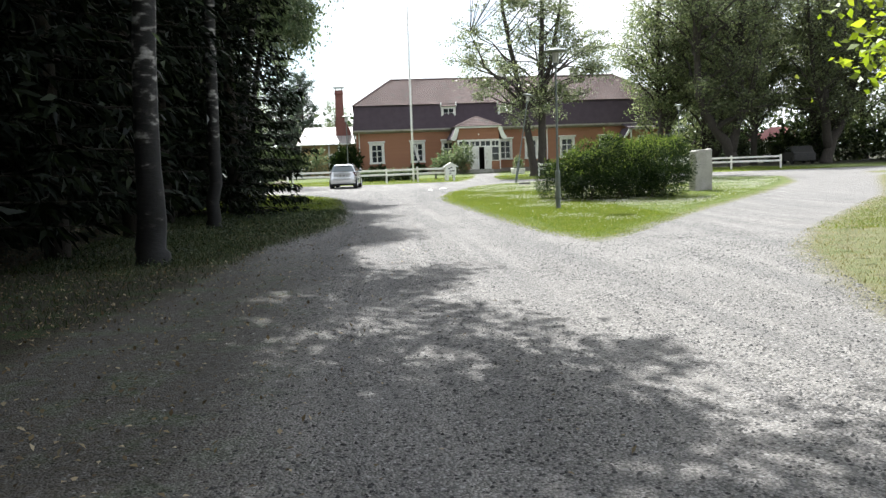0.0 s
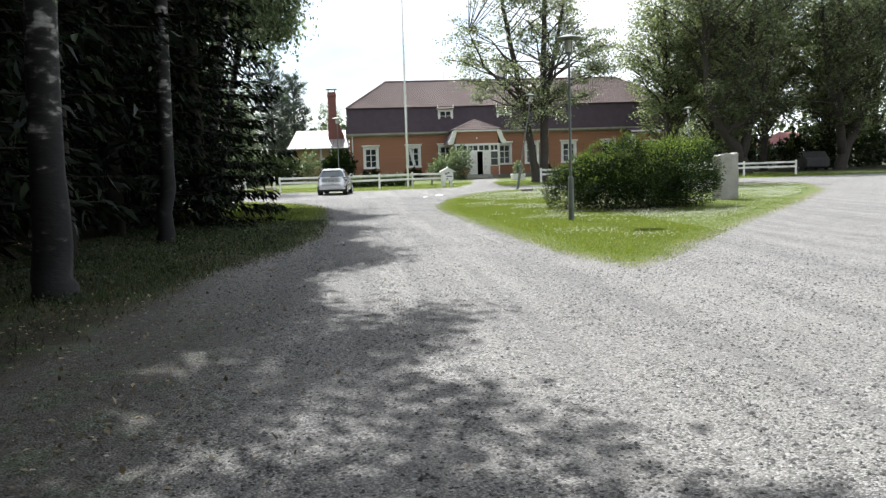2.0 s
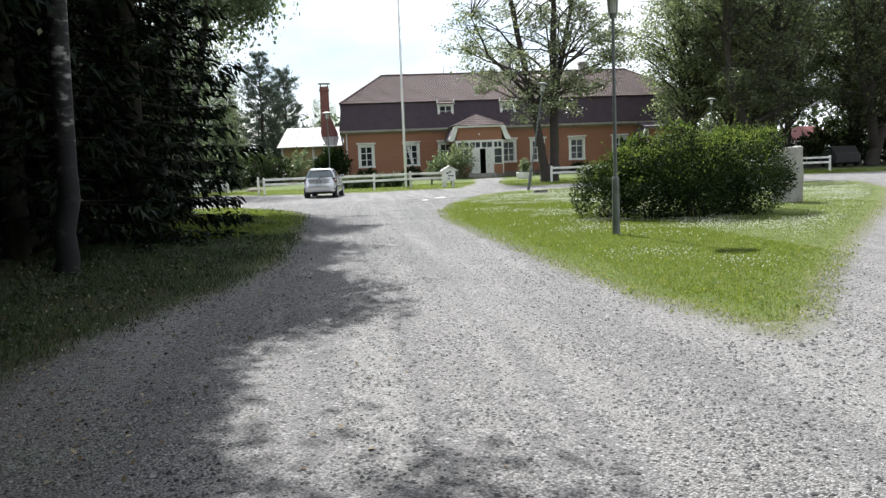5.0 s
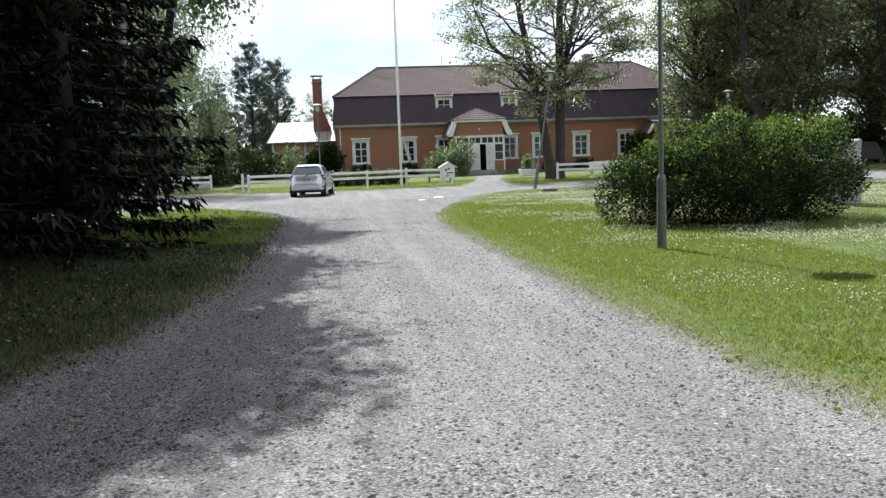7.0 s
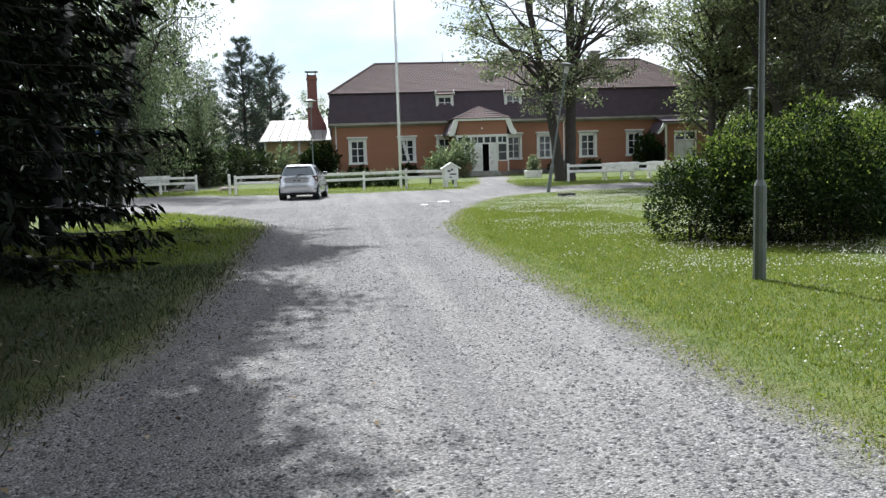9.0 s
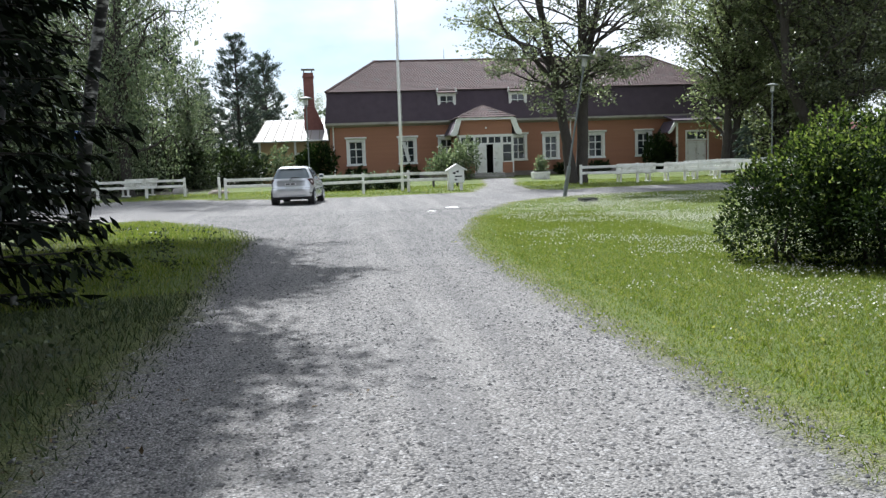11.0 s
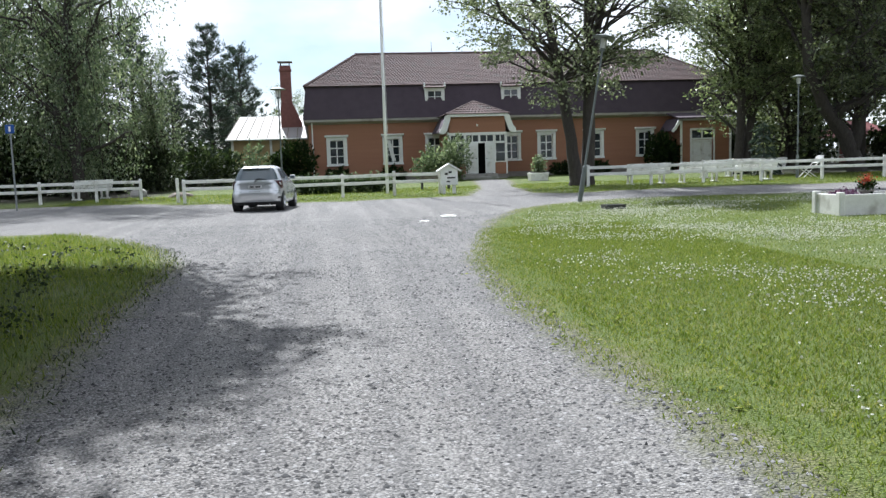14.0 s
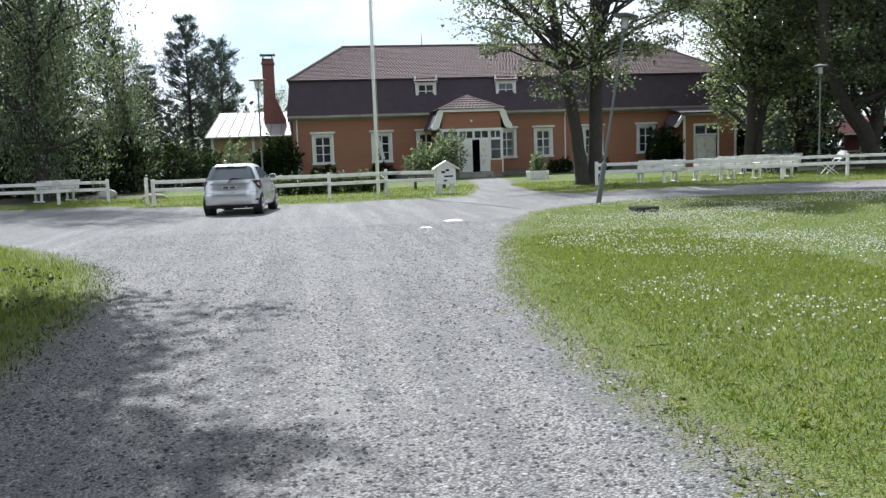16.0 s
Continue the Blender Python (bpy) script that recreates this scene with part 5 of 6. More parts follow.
# ---- fences ----
def fence(label, pts, extra=()):
    """White post-and-rail fence along the points (x, y); extra: lone posts beside it."""
    root = thing("fence", (pts[0][0], pts[0][1], 0), label, "fence")
    ox, oy = pts[0]
    r = random.Random(len(pts) * 7 + int(ox))
    for x, y in list(pts) + list(extra):
        h = 0.92 + r.uniform(-0.03, 0.04)
        part("post", Shape().box(x - ox - 0.055, x - ox + 0.055, y - oy - 0.05, y - oy + 0.05, -0.08, h), "white_worn", root, bevel=0.012)
    for (xa, ya), (xb, yb) in zip(pts[:-1], pts[1:]):
        for z in (0.47, 0.74):
            d = r.uniform(-0.015, 0.015)
            a, b = (xa - ox - 0.02, ya - oy - 0.07), (xb - ox + 0.02, yb - oy - 0.07)
            s = Shape()
            k = [(p[0], p[1] + t, z + d * sgn + q) for p, sgn in ((a, -1), (b, 1)) for t, q in ((0, 0), (0.04, 0), (0.04, 0.12), (0, 0.12))]
            s.v, s.f = k, [(3, 2, 1, 0), (4, 5, 6, 7), (0, 1, 5, 4), (1, 2, 6, 5), (2, 3, 7, 6), (3, 0, 4, 7)]
            part("rail", s, "white_worn", root, bevel=0.008)
    return root


fence("white wooden rail fence before the house", [(-3.75, 52.0), (-0.85, 52.1), (2.02, 52.1), (3.98, 52.2), (5.75, 52.3)], [(-4.15, 53.0)])
fence("white rail fence at the edge of the birches", [(-16.5, 55.5), (-13.2, 55.8), (-10.05, 56.0), (-7.95, 56.3), (-6.3, 56.8)])
fence("white rail fence running behind the lawn", [(12.05, 53.5), (14.75, 53.5), (17.0, 53.4), (19.5, 53.3), (22.2, 53.2), (25.0, 53.1), (28.4, 53.0)])


# ---- benches ----
def bench(label="white slatted park bench, its back to the drive"):
    root = thing("bench", (0, 0, 0), label, "bench", "benches behind the fence")
    for i, z in enumerate((0.42, 0.54, 0.66, 0.78)):
        part("back_slat", Shape().box(-0.97, 0.97, -0.02 - 0.035 * i, 0.02 - 0.035 * i, z, z + 0.112), "white_worn", root, bevel=0.008)
    for i in range(4):
        part("seat_slat", Shape().box(-0.97, 0.97, 0.06 + 0.11 * i, 0.15 + 0.11 * i, 0.41, 0.445), "white_worn", root, bevel=0.008)
    for x in (-0.72, 0.72):
        part("leg", Shape().prism([(0.02, 0.0), (0.1, 0.0), (0.1, 0.36), (0.44, 0.36), (0.44, 0.0), (0.52, 0.0), (0.52, 0.41), (0.06, 0.41), (0.0, 0.9), (-0.16, 0.9), (-0.02, 0.4)], x - 0.035, x + 0.035, "x"), "white_worn", root)
        part("foot", Shape().box(x - 0.05, x + 0.05, -0.12, 0.6, 0.0, 0.06), "white_worn", root, bevel=0.01)
        part("armrest", Shape().box(x - 0.04, x + 0.04, 0.0, 0.5, 0.62, 0.66), "white_worn", root, bevel=0.01)
    return root


b0 = bench()
b0.matrix_world = pose(14.95, 54.3, 0, 0, 0, 1)
for x, y, a in ((17.3, 54.3, -2), (19.85, 54.3, 4), (20.6, 59.2, 10), (22.6, 60.4, -6), (24.2, 60.8, 14)):
    copy_thing(b0, pose(x, y, 0, 0, 0, a))
b5 = copy_thing(b0, pose(-9.2, 60.6, 0, 0, 0, 48))
tagged(b5, "white slatted bench under the birches", group="benches under the birches")

chair = thing("folding_chair", (22.8, 55.2, 0), "white folding garden chair with crossed legs", "chair")
for s in (-0.2, 0.2):
    part("leg", Shape().tube([(-0.35, s, 0), (0.3, s, 0.62), (0.62, s, 0.98)], [0.022] * 3, 6), "white_worn", chair)
    part("leg", Shape().tube([(0.35, s * 0.85, 0), (-0.32, s * 0.85, 0.45)], [0.022] * 2, 6), "white_worn", chair)
for i in range(4):
    part("slat", Shape().box(-0.3 + 0.14 * i, -0.19 + 0.14 * i, -0.22, 0.22, 0.44, 0.46), "white_worn", chair)
part("backrest", Shape().prism([(0.32, 0.66), (0.36, 0.64), (0.62, 0.96), (0.58, 0.99)], -0.24, 0.24), "white_worn", chair)


# ---- lamps and poles ----
def park_lamp(label, at, height=4.2, lean=(0, 0)):
    root = thing("park_lamp", at, label, "lamp", "park lamps")
    root.matrix_world = pose(*at, lean[0], lean[1], 0)
    part("sleeve", Shape().tube([(0, 0, -0.1), (0, 0, 1.0), (0, 0, 1.06)], [0.068, 0.064, 0.04], 10), "lamp_grey", root, "thicker grey-green pole foot", smooth=False)
    part("pole", Shape().tube([(0, 0, 1.06), (0, 0, height - 0.42)], [0.034, 0.028], 10), "lamp_grey", root)
    part("collar", Shape().tube([(0, 0, height - 0.44), (0, 0, height - 0.36)], [0.06, 0.07], 10), "lamp_grey", root)
    part("lantern", Shape().tube([(0, 0, height - 0.36), (0, 0, height - 0.1)], [0.085, 0.1], 12), "frost", root, "frosted lamp glass")
    for i in range(4):
        a = i * math.pi / 2 + 0.4
        part("stay", Shape().tube([(0.1 * math.cos(a), 0.1 * math.sin(a), height - 0.37), (0.12 * math.cos(a), 0.12 * math.sin(a), height - 0.07)], [0.009, 0.009], 5), "lamp_grey", root)
    part("shade", Shape().tube([(0, 0, height - 0.08), (0, 0, height - 0.05), (0, 0, height + 0.03)], [0.3, 0.315, 0.06], 20), "lamp_grey", root, "flat round grey shade")
    return root


park_lamp("grey park lamp with a flat round shade on the lawn", (5.41, 21.9, 0), 4.22)
park_lamp("leaning grey park lamp at the corner of the lawn", (8.46, 43.2, 0), 4.68, (0, 9.6))
park_lamp("grey park lamp beside the benches", (22.1, 54.9, 0), 4.5)
park_lamp("grey park lamp before the annexe", (-0.35, 55.0, 0), 4.4)
pole = thing("flagpole", (3.85, 54.2, 0), "tall white tapering flagpole behind the fence", "flagpole")
part("pole", Shape().tube([(0, 0, -0.1), (0, 0, 5), (0, 0, 14.5)], [0.07, 0.062, 0.03], 12), "white", pole, smooth=True)
part("knob", Shape().tube([(0, 0, 14.5), (0, 0, 14.58), (0, 0, 14.68), (0, 0, 14.74)], [0.03, 0.08, 0.08, 0.02], 10), "white", pole, smooth=True)
part("bracket", Shape().box(-0.05, 0.05, -0.13, -0.08, -0.05, 0.6).box(-0.05, 0.05, 0.08, 0.13, -0.05, 0.6), "white_worn", pole, bevel=0.01)
part("halyard", Shape().tube([(0.1, -0.02, 1.2), (0.08, 0, 8), (0.05, 0, 14.3)], [0.006] * 3, 4), "white_worn", pole)

blue_sign = thing("road_sign", (-9.4, 51.5, 0), "blue square sign on a thin pole by the trees", "sign")
part("post", Shape().tube([(0, 0.03, -0.1), (0, 0.03, 3.05)], [0.03, 0.03], 8), "metal", blue_sign)
part("plate", Shape().box(-0.15, 0.15, -0.02, 0.0, 2.7, 3.0), "blue", blue_sign, bevel=0.008)
part("mark", Shape().box(-0.035, 0.035, -0.026, -0.0225, 2.76, 2.94), "white", blue_sign)

# ---- small house-shaped notice box ----
box = thing("notice_box", (6.05, 52.0, 0), "white house-shaped notice box on a short post", "notice box")
part("case", Shape().prism([(-0.33, 0.36), (0.33, 0.36), (0.33, 0.92), (0, 1.12), (-0.33, 0.92)], -0.14, 0.14), "white", box, bevel=0.008)
for s in (-1, 1):
    part("roof", Shape().prism([(0, 1.12), (s * 0.46, 0.86), (s * 0.46, 0.91), (0, 1.18)], -0.22, 0.22), "white", box)
    part("post", Shape().box(s * 0.2 - 0.06, s * 0.2 + 0.06, -0.06, 0.06, -0.08, 0.36), "white_worn", box)
part("emblem", Shape().box(-0.17, -0.04, -0.148, -0.1425, 0.74, 0.82).box(-0.02, 0.1, -0.148, -0.1425, 0.8, 0.88), "iron", box, "dark painted emblem")
part("writing", Shape().box(-0.08, 0.24, -0.148, -0.1425, 0.6, 0.66).box(-0.1, 0.02, -0.148, -0.1425, 0.46, 0.52), "iron", box, "small dark line of writing")

# ---- planters, grate, stones ----
tub = thing("planter", (13.0, 65.3, 0), "low white flower tub before the house", "planter")
part("tub", Shape().prism([(-0.46, 0), (0.46, 0), (0.52, 0.44), (-0.52, 0.44)], -0.4, 0.4), "white_worn", tub, bevel=0.02)
rr = np.random.default_rng(7)
tagged(part("plant", cards("plant", leaves(rr, rr.normal(size=(700, 3)) * (0.16, 0.16, 0.26) + (0.05, 0, 0.8), 0.13, 0.3)), "birch_leaf", tub), kind="stuff")
part("soil", Shape().box(-0.4, 0.4, -0.34, 0.34, 0.40, 0.45), "soil", tub)

bed = thing("planter", (11.2, 35.35, 0), "white wooden planter box with red flowers on the lawn", "planter")
for x0, x1, y0, y1 in ((0.05, 1.7, -0.03, 0.03), (0.05, 1.7, 0.77, 0.83), (-0.03, 0.03, 0.05, 0.75), (1.72, 1.78, 0.05, 0.75)):
    part("side_board", Shape().box(x0, x1, y0, y1, 0.0, 0.42), "white_worn", bed, bevel=0.008)
for x, y in ((0, 0), (1.75, 0), (0, 0.8), (1.75, 0.8)):
    part("corner_post", Shape().box(x - 0.06, x + 0.06, y - 0.06, y + 0.06, -0.06, 0.47), "white_worn", bed, bevel=0.01)
part("soil", Shape().box(0.04, 1.71, 0.04, 0.76, 0.1, 0.38), "soil", bed)
geranium = thing("geranium", (12.02, 35.75, 0.38), "pot geranium with red flowers in the planter", "plant")
geranium.scale = (0.62, 0.62, 0.72)
part("bowl", Shape().tube([(0, 0, 0), (0, 0, 0.06), (0, 0, 0.13)], [0.12, 0.2, 0.24], 14), "stone", geranium)
part("leaves", cards("leaves", leaves(rr, rr.normal(size=(420, 3)) * (0.13, 0.13, 0.09) + (0, 0, 0.26), 0.09, 0.3)), "shrub", geranium)
tagged(part("flowers", cards("flowers", leaves(rr, rr.normal(size=(260, 3)) * (0.09, 0.09, 0.07) + (0, 0, 0.42), 0.05, 0.2)), "orange", geranium, "red flower heads"), kind="stuff")

pansies = thing("pansies", (11.5, 35.7, 0.38), "low purple bedding plants in the planter", "plants")
part("leaves", cards("leaves", leaves(rr, np.abs(rr.normal(size=(260, 3))) * (0, 0, 0.05) + rr.uniform(-1, 1, (260, 3)) * (0.2, 0.26, 0) + (0, 0, 0.02), 0.06, 0.4)), "plum", pansies)

grate = thing("drain_grate", (8.2, 39.7, 0.04), "black iron drain grate in the lawn", "drain")
grate.scale = (0.65, 0.75, 1)
part("frame", Shape().box(-0.36, 0.36, -0.3, -0.25, 0, 0.1).box(-0.36, 0.36, 0.25, 0.3, 0, 0.1).box(-0.36, -0.31, -0.25, 0.25, 0, 0.1).box(0.31, 0.36, -0.25, 0.25, 0, 0.1), "iron", grate)
for i in range(6):
    part("bar", Shape().box(-0.31 + 0.11 * i, -0.26 + 0.11 * i, -0.25, 0.25, 0.03, 0.09), "iron", grate)


def rock(name, label, at, size, material, seed, category="stone", sub=2):
    """A stone with broken faces: a ball of triangles pushed in and out."""
    bm = bmesh.new()
    bmesh.ops.create_icosphere(bm, subdivisions=sub, radius=1)
    for v in bm.verts:
        d = 1 + 0.28 * noise.noise(v.co * 1.3 + Vector((seed, 0, 0))) + 0.1 * noise.noise(v.co * 4 + Vector((0, seed, 0)))
        v.co = Vector((v.co.x * size[0], v.co.y * size[1], v.co.z * size[2])) * d
    me = bpy.data.meshes.new(name)
    bm.to_mesh(me)
    bm.free()
    ob = part(name, me, material)
    ob.matrix_world = pose(*at)
    return tagged(ob, label, category)


rock("flat_stone", "flat pale stone lying in the drive", (4.25, 40.0, 0.0), (0.2, 0.16, 0.03), "white_worn", 3)
rock("flat_stone", "flat pale stone lying in the drive", (3.5, 38.6, 0.0), (0.12, 0.1, 0.025), "white_worn", 5)
rock("boulder", "dark low boulder on the grass by the fence", (-5.1, 59.0, 0.03), (0.6, 0.4, 0.22), "wood", 9)
rock("boulder", "mossy boulder under the birches", (-7.4, 61.5, 0.1), (0.4, 0.3, 0.35), "stone", 14)

# upright stone slab at the end of the bush
bm = bmesh.new()
bmesh.ops.create_cube(bm, size=1)
bmesh.ops.subdivide_edges(bm, edges=bm.edges, cuts=7, use_grid_fill=True)
for v in bm.verts:
    k = v.co.copy()
    v.co = Vector((k.x * 0.72, k.y * 0.4, (k.z + 0.5) * 1.5 - 0.06))
    v.co += Vector((noise.noise(k * 3), noise.noise(k * 3 + Vector((5, 0, 0))), noise.noise(k * 3 + Vector((0, 5, 0))))) * 0.035
    if k.z > 0.45:
        v.co.z += 0.05 * k.x
bmesh.ops.bevel(bm, geom=[e for e in bm.edges if e.calc_face_angle(0) > 0.9], offset=0.025, segments=2, affect="EDGES")
me = bpy.data.meshes.new("stone_slab")
bm.to_mesh(me)
bm.free()
slab = tagged(part("stone_slab", me, "stone"), "upright rough grey stone slab beside the bush", "stone")
slab.matrix_world = pose(12.15, 28.3, 0, 0, 0, 14)

# dark bench on the grass before the porch
seat = thing("bench", (6.25, 57.3, 0), "weathered dark brown slatted bench on the grass", "bench")
for i in range(4):
    part("back_slat", Shape().box(-0.72, 0.72, -0.02 - 0.025 * i, 0.015 - 0.025 * i, 0.4 + 0.1 * i, 0.465 + 0.1 * i), "wood", seat, bevel=0.006)
    part("seat_slat", Shape().box(-0.72, 0.72, 0.05 + 0.1 * i, 0.13 + 0.1 * i, 0.36, 0.39), "wood", seat, bevel=0.006)
for x in (-0.6, 0.6):
    part("leg", Shape().prism([(0.02, 0), (0.09, 0), (0.09, 0.31), (0.38, 0.31), (0.38, 0), (0.45, 0), (0.45, 0.36), (0.05, 0.36), (-0.04, 0.8), (-0.1, 0.8), (-0.01, 0.36)], x - 0.03, x + 0.03, "x"), "iron", seat)

# ---- open pavilion far behind ----
pav = thing("pavilion", (46, 86, 0), "small open garden pavilion with red roof and white posts", "pavilion", turn=0)
for x in (-2.5, -0.9, 0.7, 2.3):
    for y in (-1.6, 1.6):
        part("post", Shape().box(x - 0.07, x + 0.07, y - 0.07, y + 0.07, 0, 2.05), "white", pav)
lo = [(-3.3, -2.3, 2.05), (3.1, -2.3, 2.05), (3.1, 2.3, 2.05), (-3.3, 2.3, 2.05)]
hi = [(-1.0, 0, 3.5), (0.8, 0, 3.5)]
hip = Shape().face(lo[0], lo[1], hi[1], hi[0]).face(lo[1], lo[2], hi[1]).face(lo[2], lo[3], hi[0], hi[1]).face(lo[3], lo[0], hi[0]).face(*lo[::-1])
part("roof", hip, "red_roof", pav, "dull red hipped roof")
part("fascia", Shape().box(-3.32, 3.12, -2.34, -2.3, 1.95, 2.09).box(-3.34, -3.3, -2.3, 2.3, 1.95, 2.09), "white", pav)
for x in (-2.5, -0.9, 0.7):
    for sg in (-1, 1):
        part("cross_brace", Shape().prism([(x + 0.8 - sg * 0.7, 0.12), (x + 0.8 - sg * 0.62, 0.12), (x + 0.8 + sg * 0.7, 0.62), (x + 0.8 + sg * 0.62, 0.62)], -1.62 - 0.012 * sg, -1.6 - 0.012 * sg), "white", pav)
    part("rail", Shape().box(x + 0.07, x + 1.53, -1.65, -1.55, 0.62, 0.7), "white", pav)
part("back_wall", Shape().box(-0.4, 2.3, 1.3, 1.38, 0, 2.04), "red_roof", pav, "red painted boards")

# ---- the parked car ----
def hatchback(at, turn):
    """A small five-door car, its tail at y = 0: level outlines stacked from sill to roof, glass and lamps laid on that skin."""
    root = thing("car", at, "silver hatchback parked on the gravel by the fence", "car", turn=turn)
    LEVELS = np.array([(0.2, 0.77, 0.1, 3.72), (0.27, 0.825, 0.04, 3.82), (0.42, 0.845, 0.0, 3.9), (0.58, 0.85, -0.015, 3.88), (0.64, 0.845, 0.0, 3.84), (0.7, 0.835, 0.06, 3.74), (0.84, 0.83, 0.09, 3.42),
                       (0.97, 0.805, 0.12, 2.98), (1.02, 0.78, 0.15, 2.86), (1.2, 0.7, 0.27, 2.46), (1.36, 0.62, 0.39, 2.1), (1.42, 0.575, 0.45, 1.95), (1.46, 0.5, 0.62, 1.75), (1.49, 0.42, 0.85, 1.5)])

    def skin(a, z, out=0.0):
        """The point of the skin at the plan angle a (-90: tail, 0: one flank) and height z, pushed outwards."""
        w, y0, y1 = (np.interp(z, LEVELS[:, 0], LEVELS[:, k]) for k in (1, 2, 3))
        cs, sn = math.cos(radians(a)), math.sin(radians(a))
        return ((w + out) * math.copysign(abs(cs) ** 0.32, cs), (y0 + y1) / 2 + ((y1 - y0) / 2 + out) * math.copysign(abs(sn) ** 0.32, sn), z)

    def flank(y, z):
        """The plan angle of the flank at the length y."""
        y0, y1 = (np.interp(z, LEVELS[:, 0], LEVELS[:, k]) for k in (2, 3))
        q = max(-0.999, min(0.999, (y - (y0 + y1) / 2) / ((y1 - y0) / 2)))
        return math.degrees(math.asin(math.copysign(abs(q) ** (1 / 0.32), q)))

    def patch(name, material, left, right, z0, z1, out=0.008, label="", parent=root, nu=10, nv=6):
        """A plate on the skin between two edges, each the plan angle as a function of height."""
        p = Shape()
        for o in (out, -0.01):
            p.v += [skin(left(z) + (right(z) - left(z)) * i / nu, z, o) for z in np.linspace(z0, z1, nv + 1) for i in range(nu + 1)]
        n = (nu + 1) * (nv + 1)
        for j in range(nv):
            for i in range(nu):
                k = j * (nu + 1) + i
                p.f += [(k, k + 1, k + nu + 2, k + nu + 1), (n + k + nu + 1, n + k + nu + 2, n + k + 1, n + k)]
        rim = list(range(nu + 1)) + [j * (nu + 1) + nu for j in range(1, nv + 1)] + [nv * (nu + 1) + i for i in range(nu - 1, -1, -1)] + [j * (nu + 1) for j in range(nv - 1, 0, -1)]
        p.f += [(rim[i], rim[(i + 1) % len(rim)], n + rim[(i + 1) % len(rim)], n + rim[i]) for i in range(len(rim))]
        return part(name, p, material, parent, label, smooth=False)

    s, ring = Shape(), 56
    for z in LEVELS[:, 0]:
        s.v += [skin(360 * k / ring + 1e-3, z) for k in range(ring)]
    m = len(LEVELS)
    s.f += [(i * ring + k, i * ring + (k + 1) % ring, (i + 1) * ring + (k + 1) % ring, (i + 1) * ring + k) for i in range(m - 1) for k in range(ring)]
    s.f += [tuple(range(ring)), tuple(range((m - 1) * ring, m * ring))]
    part("body", s, "paint_silver", root, smooth=True)
    inset = lambda z: 9 * max(0.0, (1.1 - z) / 0.1) ** 2 + 6 * max(0.0, (z - 1.33) / 0.08) ** 2
    patch("rear_window", "car_glass", lambda z: -142 + inset(z), lambda z: -38 - inset(z), 1.03, 1.41, label="wide dark rear window", nu=16, nv=10)
    patch("windscreen", "car_glass", lambda z: 40.0, lambda z: 140.0, 1.05, 1.4)
    patch("hatch_line", "rubber", lambda z: -141.0, lambda z: -39.0, 0.652, 0.662, 0.002, nv=1)
    patch("bumper_insert", "rubber", lambda z: -158.0, lambda z: -22.0, 0.2, 0.31, 0.006, "black lower bumper", nu=20)
    patch("plate_recess", "paint_silver", lambda z: -107.0, lambda z: -73.0, 0.74, 0.89, 0.002, nu=8, nv=2)
    patch("trunk_trim", "metal", lambda z: -109.0, lambda z: -71.0, 0.9, 0.93, 0.02, "chrome strip", nv=1)
    part("number_plate", Shape().box(-0.22, 0.22, 0.045, 0.066, 0.76, 0.86), "plate", root, "white number plate")
    part("plate_writing", Shape().box(-0.17, -0.03, 0.0405, 0.0445, 0.785, 0.835).box(0.02, 0.17, 0.0405, 0.0445, 0.785, 0.835), "iron", root, "dark characters")
    part("emblem", Shape().tube([(0, 0.09, 0.965), (0, 0.105, 0.965)], [0.045, 0.045], 14), "metal", root)
    for sx in (-1, 1):
        turn_a = (lambda a: a) if sx > 0 else (lambda a: -180 - a)
        light = patch("tail_light", "red_glass", lambda z, f=turn_a: f(-62 + 30 * (1.0 - z) / 0.26), lambda z, f=turn_a: f(-14 - 2 * (1.0 - z) / 0.26), 0.74, 1.0, 0.014, "red and clear tail light")
        patch("lens", "frost", lambda z, f=turn_a: f(-50 + 26 * (1.0 - z) / 0.26), lambda z, f=turn_a: f(-28), 0.85, 0.93, 0.02, "clear reversing lens", light, nv=2)
        patch("reflector", "rubber", lambda z, f=turn_a: f(-52), lambda z, f=turn_a: f(-33), 0.42, 0.47, 0.01, nv=1)
        patch("headlight", "frost", lambda z, f=turn_a: f(35), lambda z, f=turn_a: f(55), 0.66, 0.8, 0.006)
        for y0, y1, y2, y3 in ((0.75, 1.32, 0.95, 1.32), (1.4, 2.5, 1.4, 2.02)):
            patch("side_window", "car_glass", lambda z, f=turn_a, p=y0, q=y2: f(flank(p + (q - p) * (z - 1.04) / 0.34, z)), lambda z, f=turn_a, p=y1, q=y3: f(flank(p + (q - p) * (z - 1.04) / 0.34, z)), 1.04, 1.38, nv=5)
        for y in (1.36, 2.42):
            patch("door_line", "rubber", lambda z, f=turn_a, p=y: f(flank(p, z)), lambda z, f=turn_a, p=y: f(flank(p + 0.012, z)), 0.32, 1.02, 0.002, nu=1)
        for y in (1.22, 2.2):
            part("door_handle", Shape().box(sx * 0.83 - 0.02, sx * 0.83 + 0.02, y - 0.16, y, 0.86, 0.89), "paint_silver", root, bevel=0.008)
        mirror = part("mirror", Shape().box(sx * 0.9 - 0.1, sx * 0.9 + 0.1, 2.26, 2.36, 1.0, 1.14), "paint_silver", root, bevel=0.035, seg=2)
        part("mirror_glass", Shape().box(sx * 0.9 - 0.075, sx * 0.9 + 0.075, 2.25, 2.258, 1.02, 1.12), "car_glass", mirror)
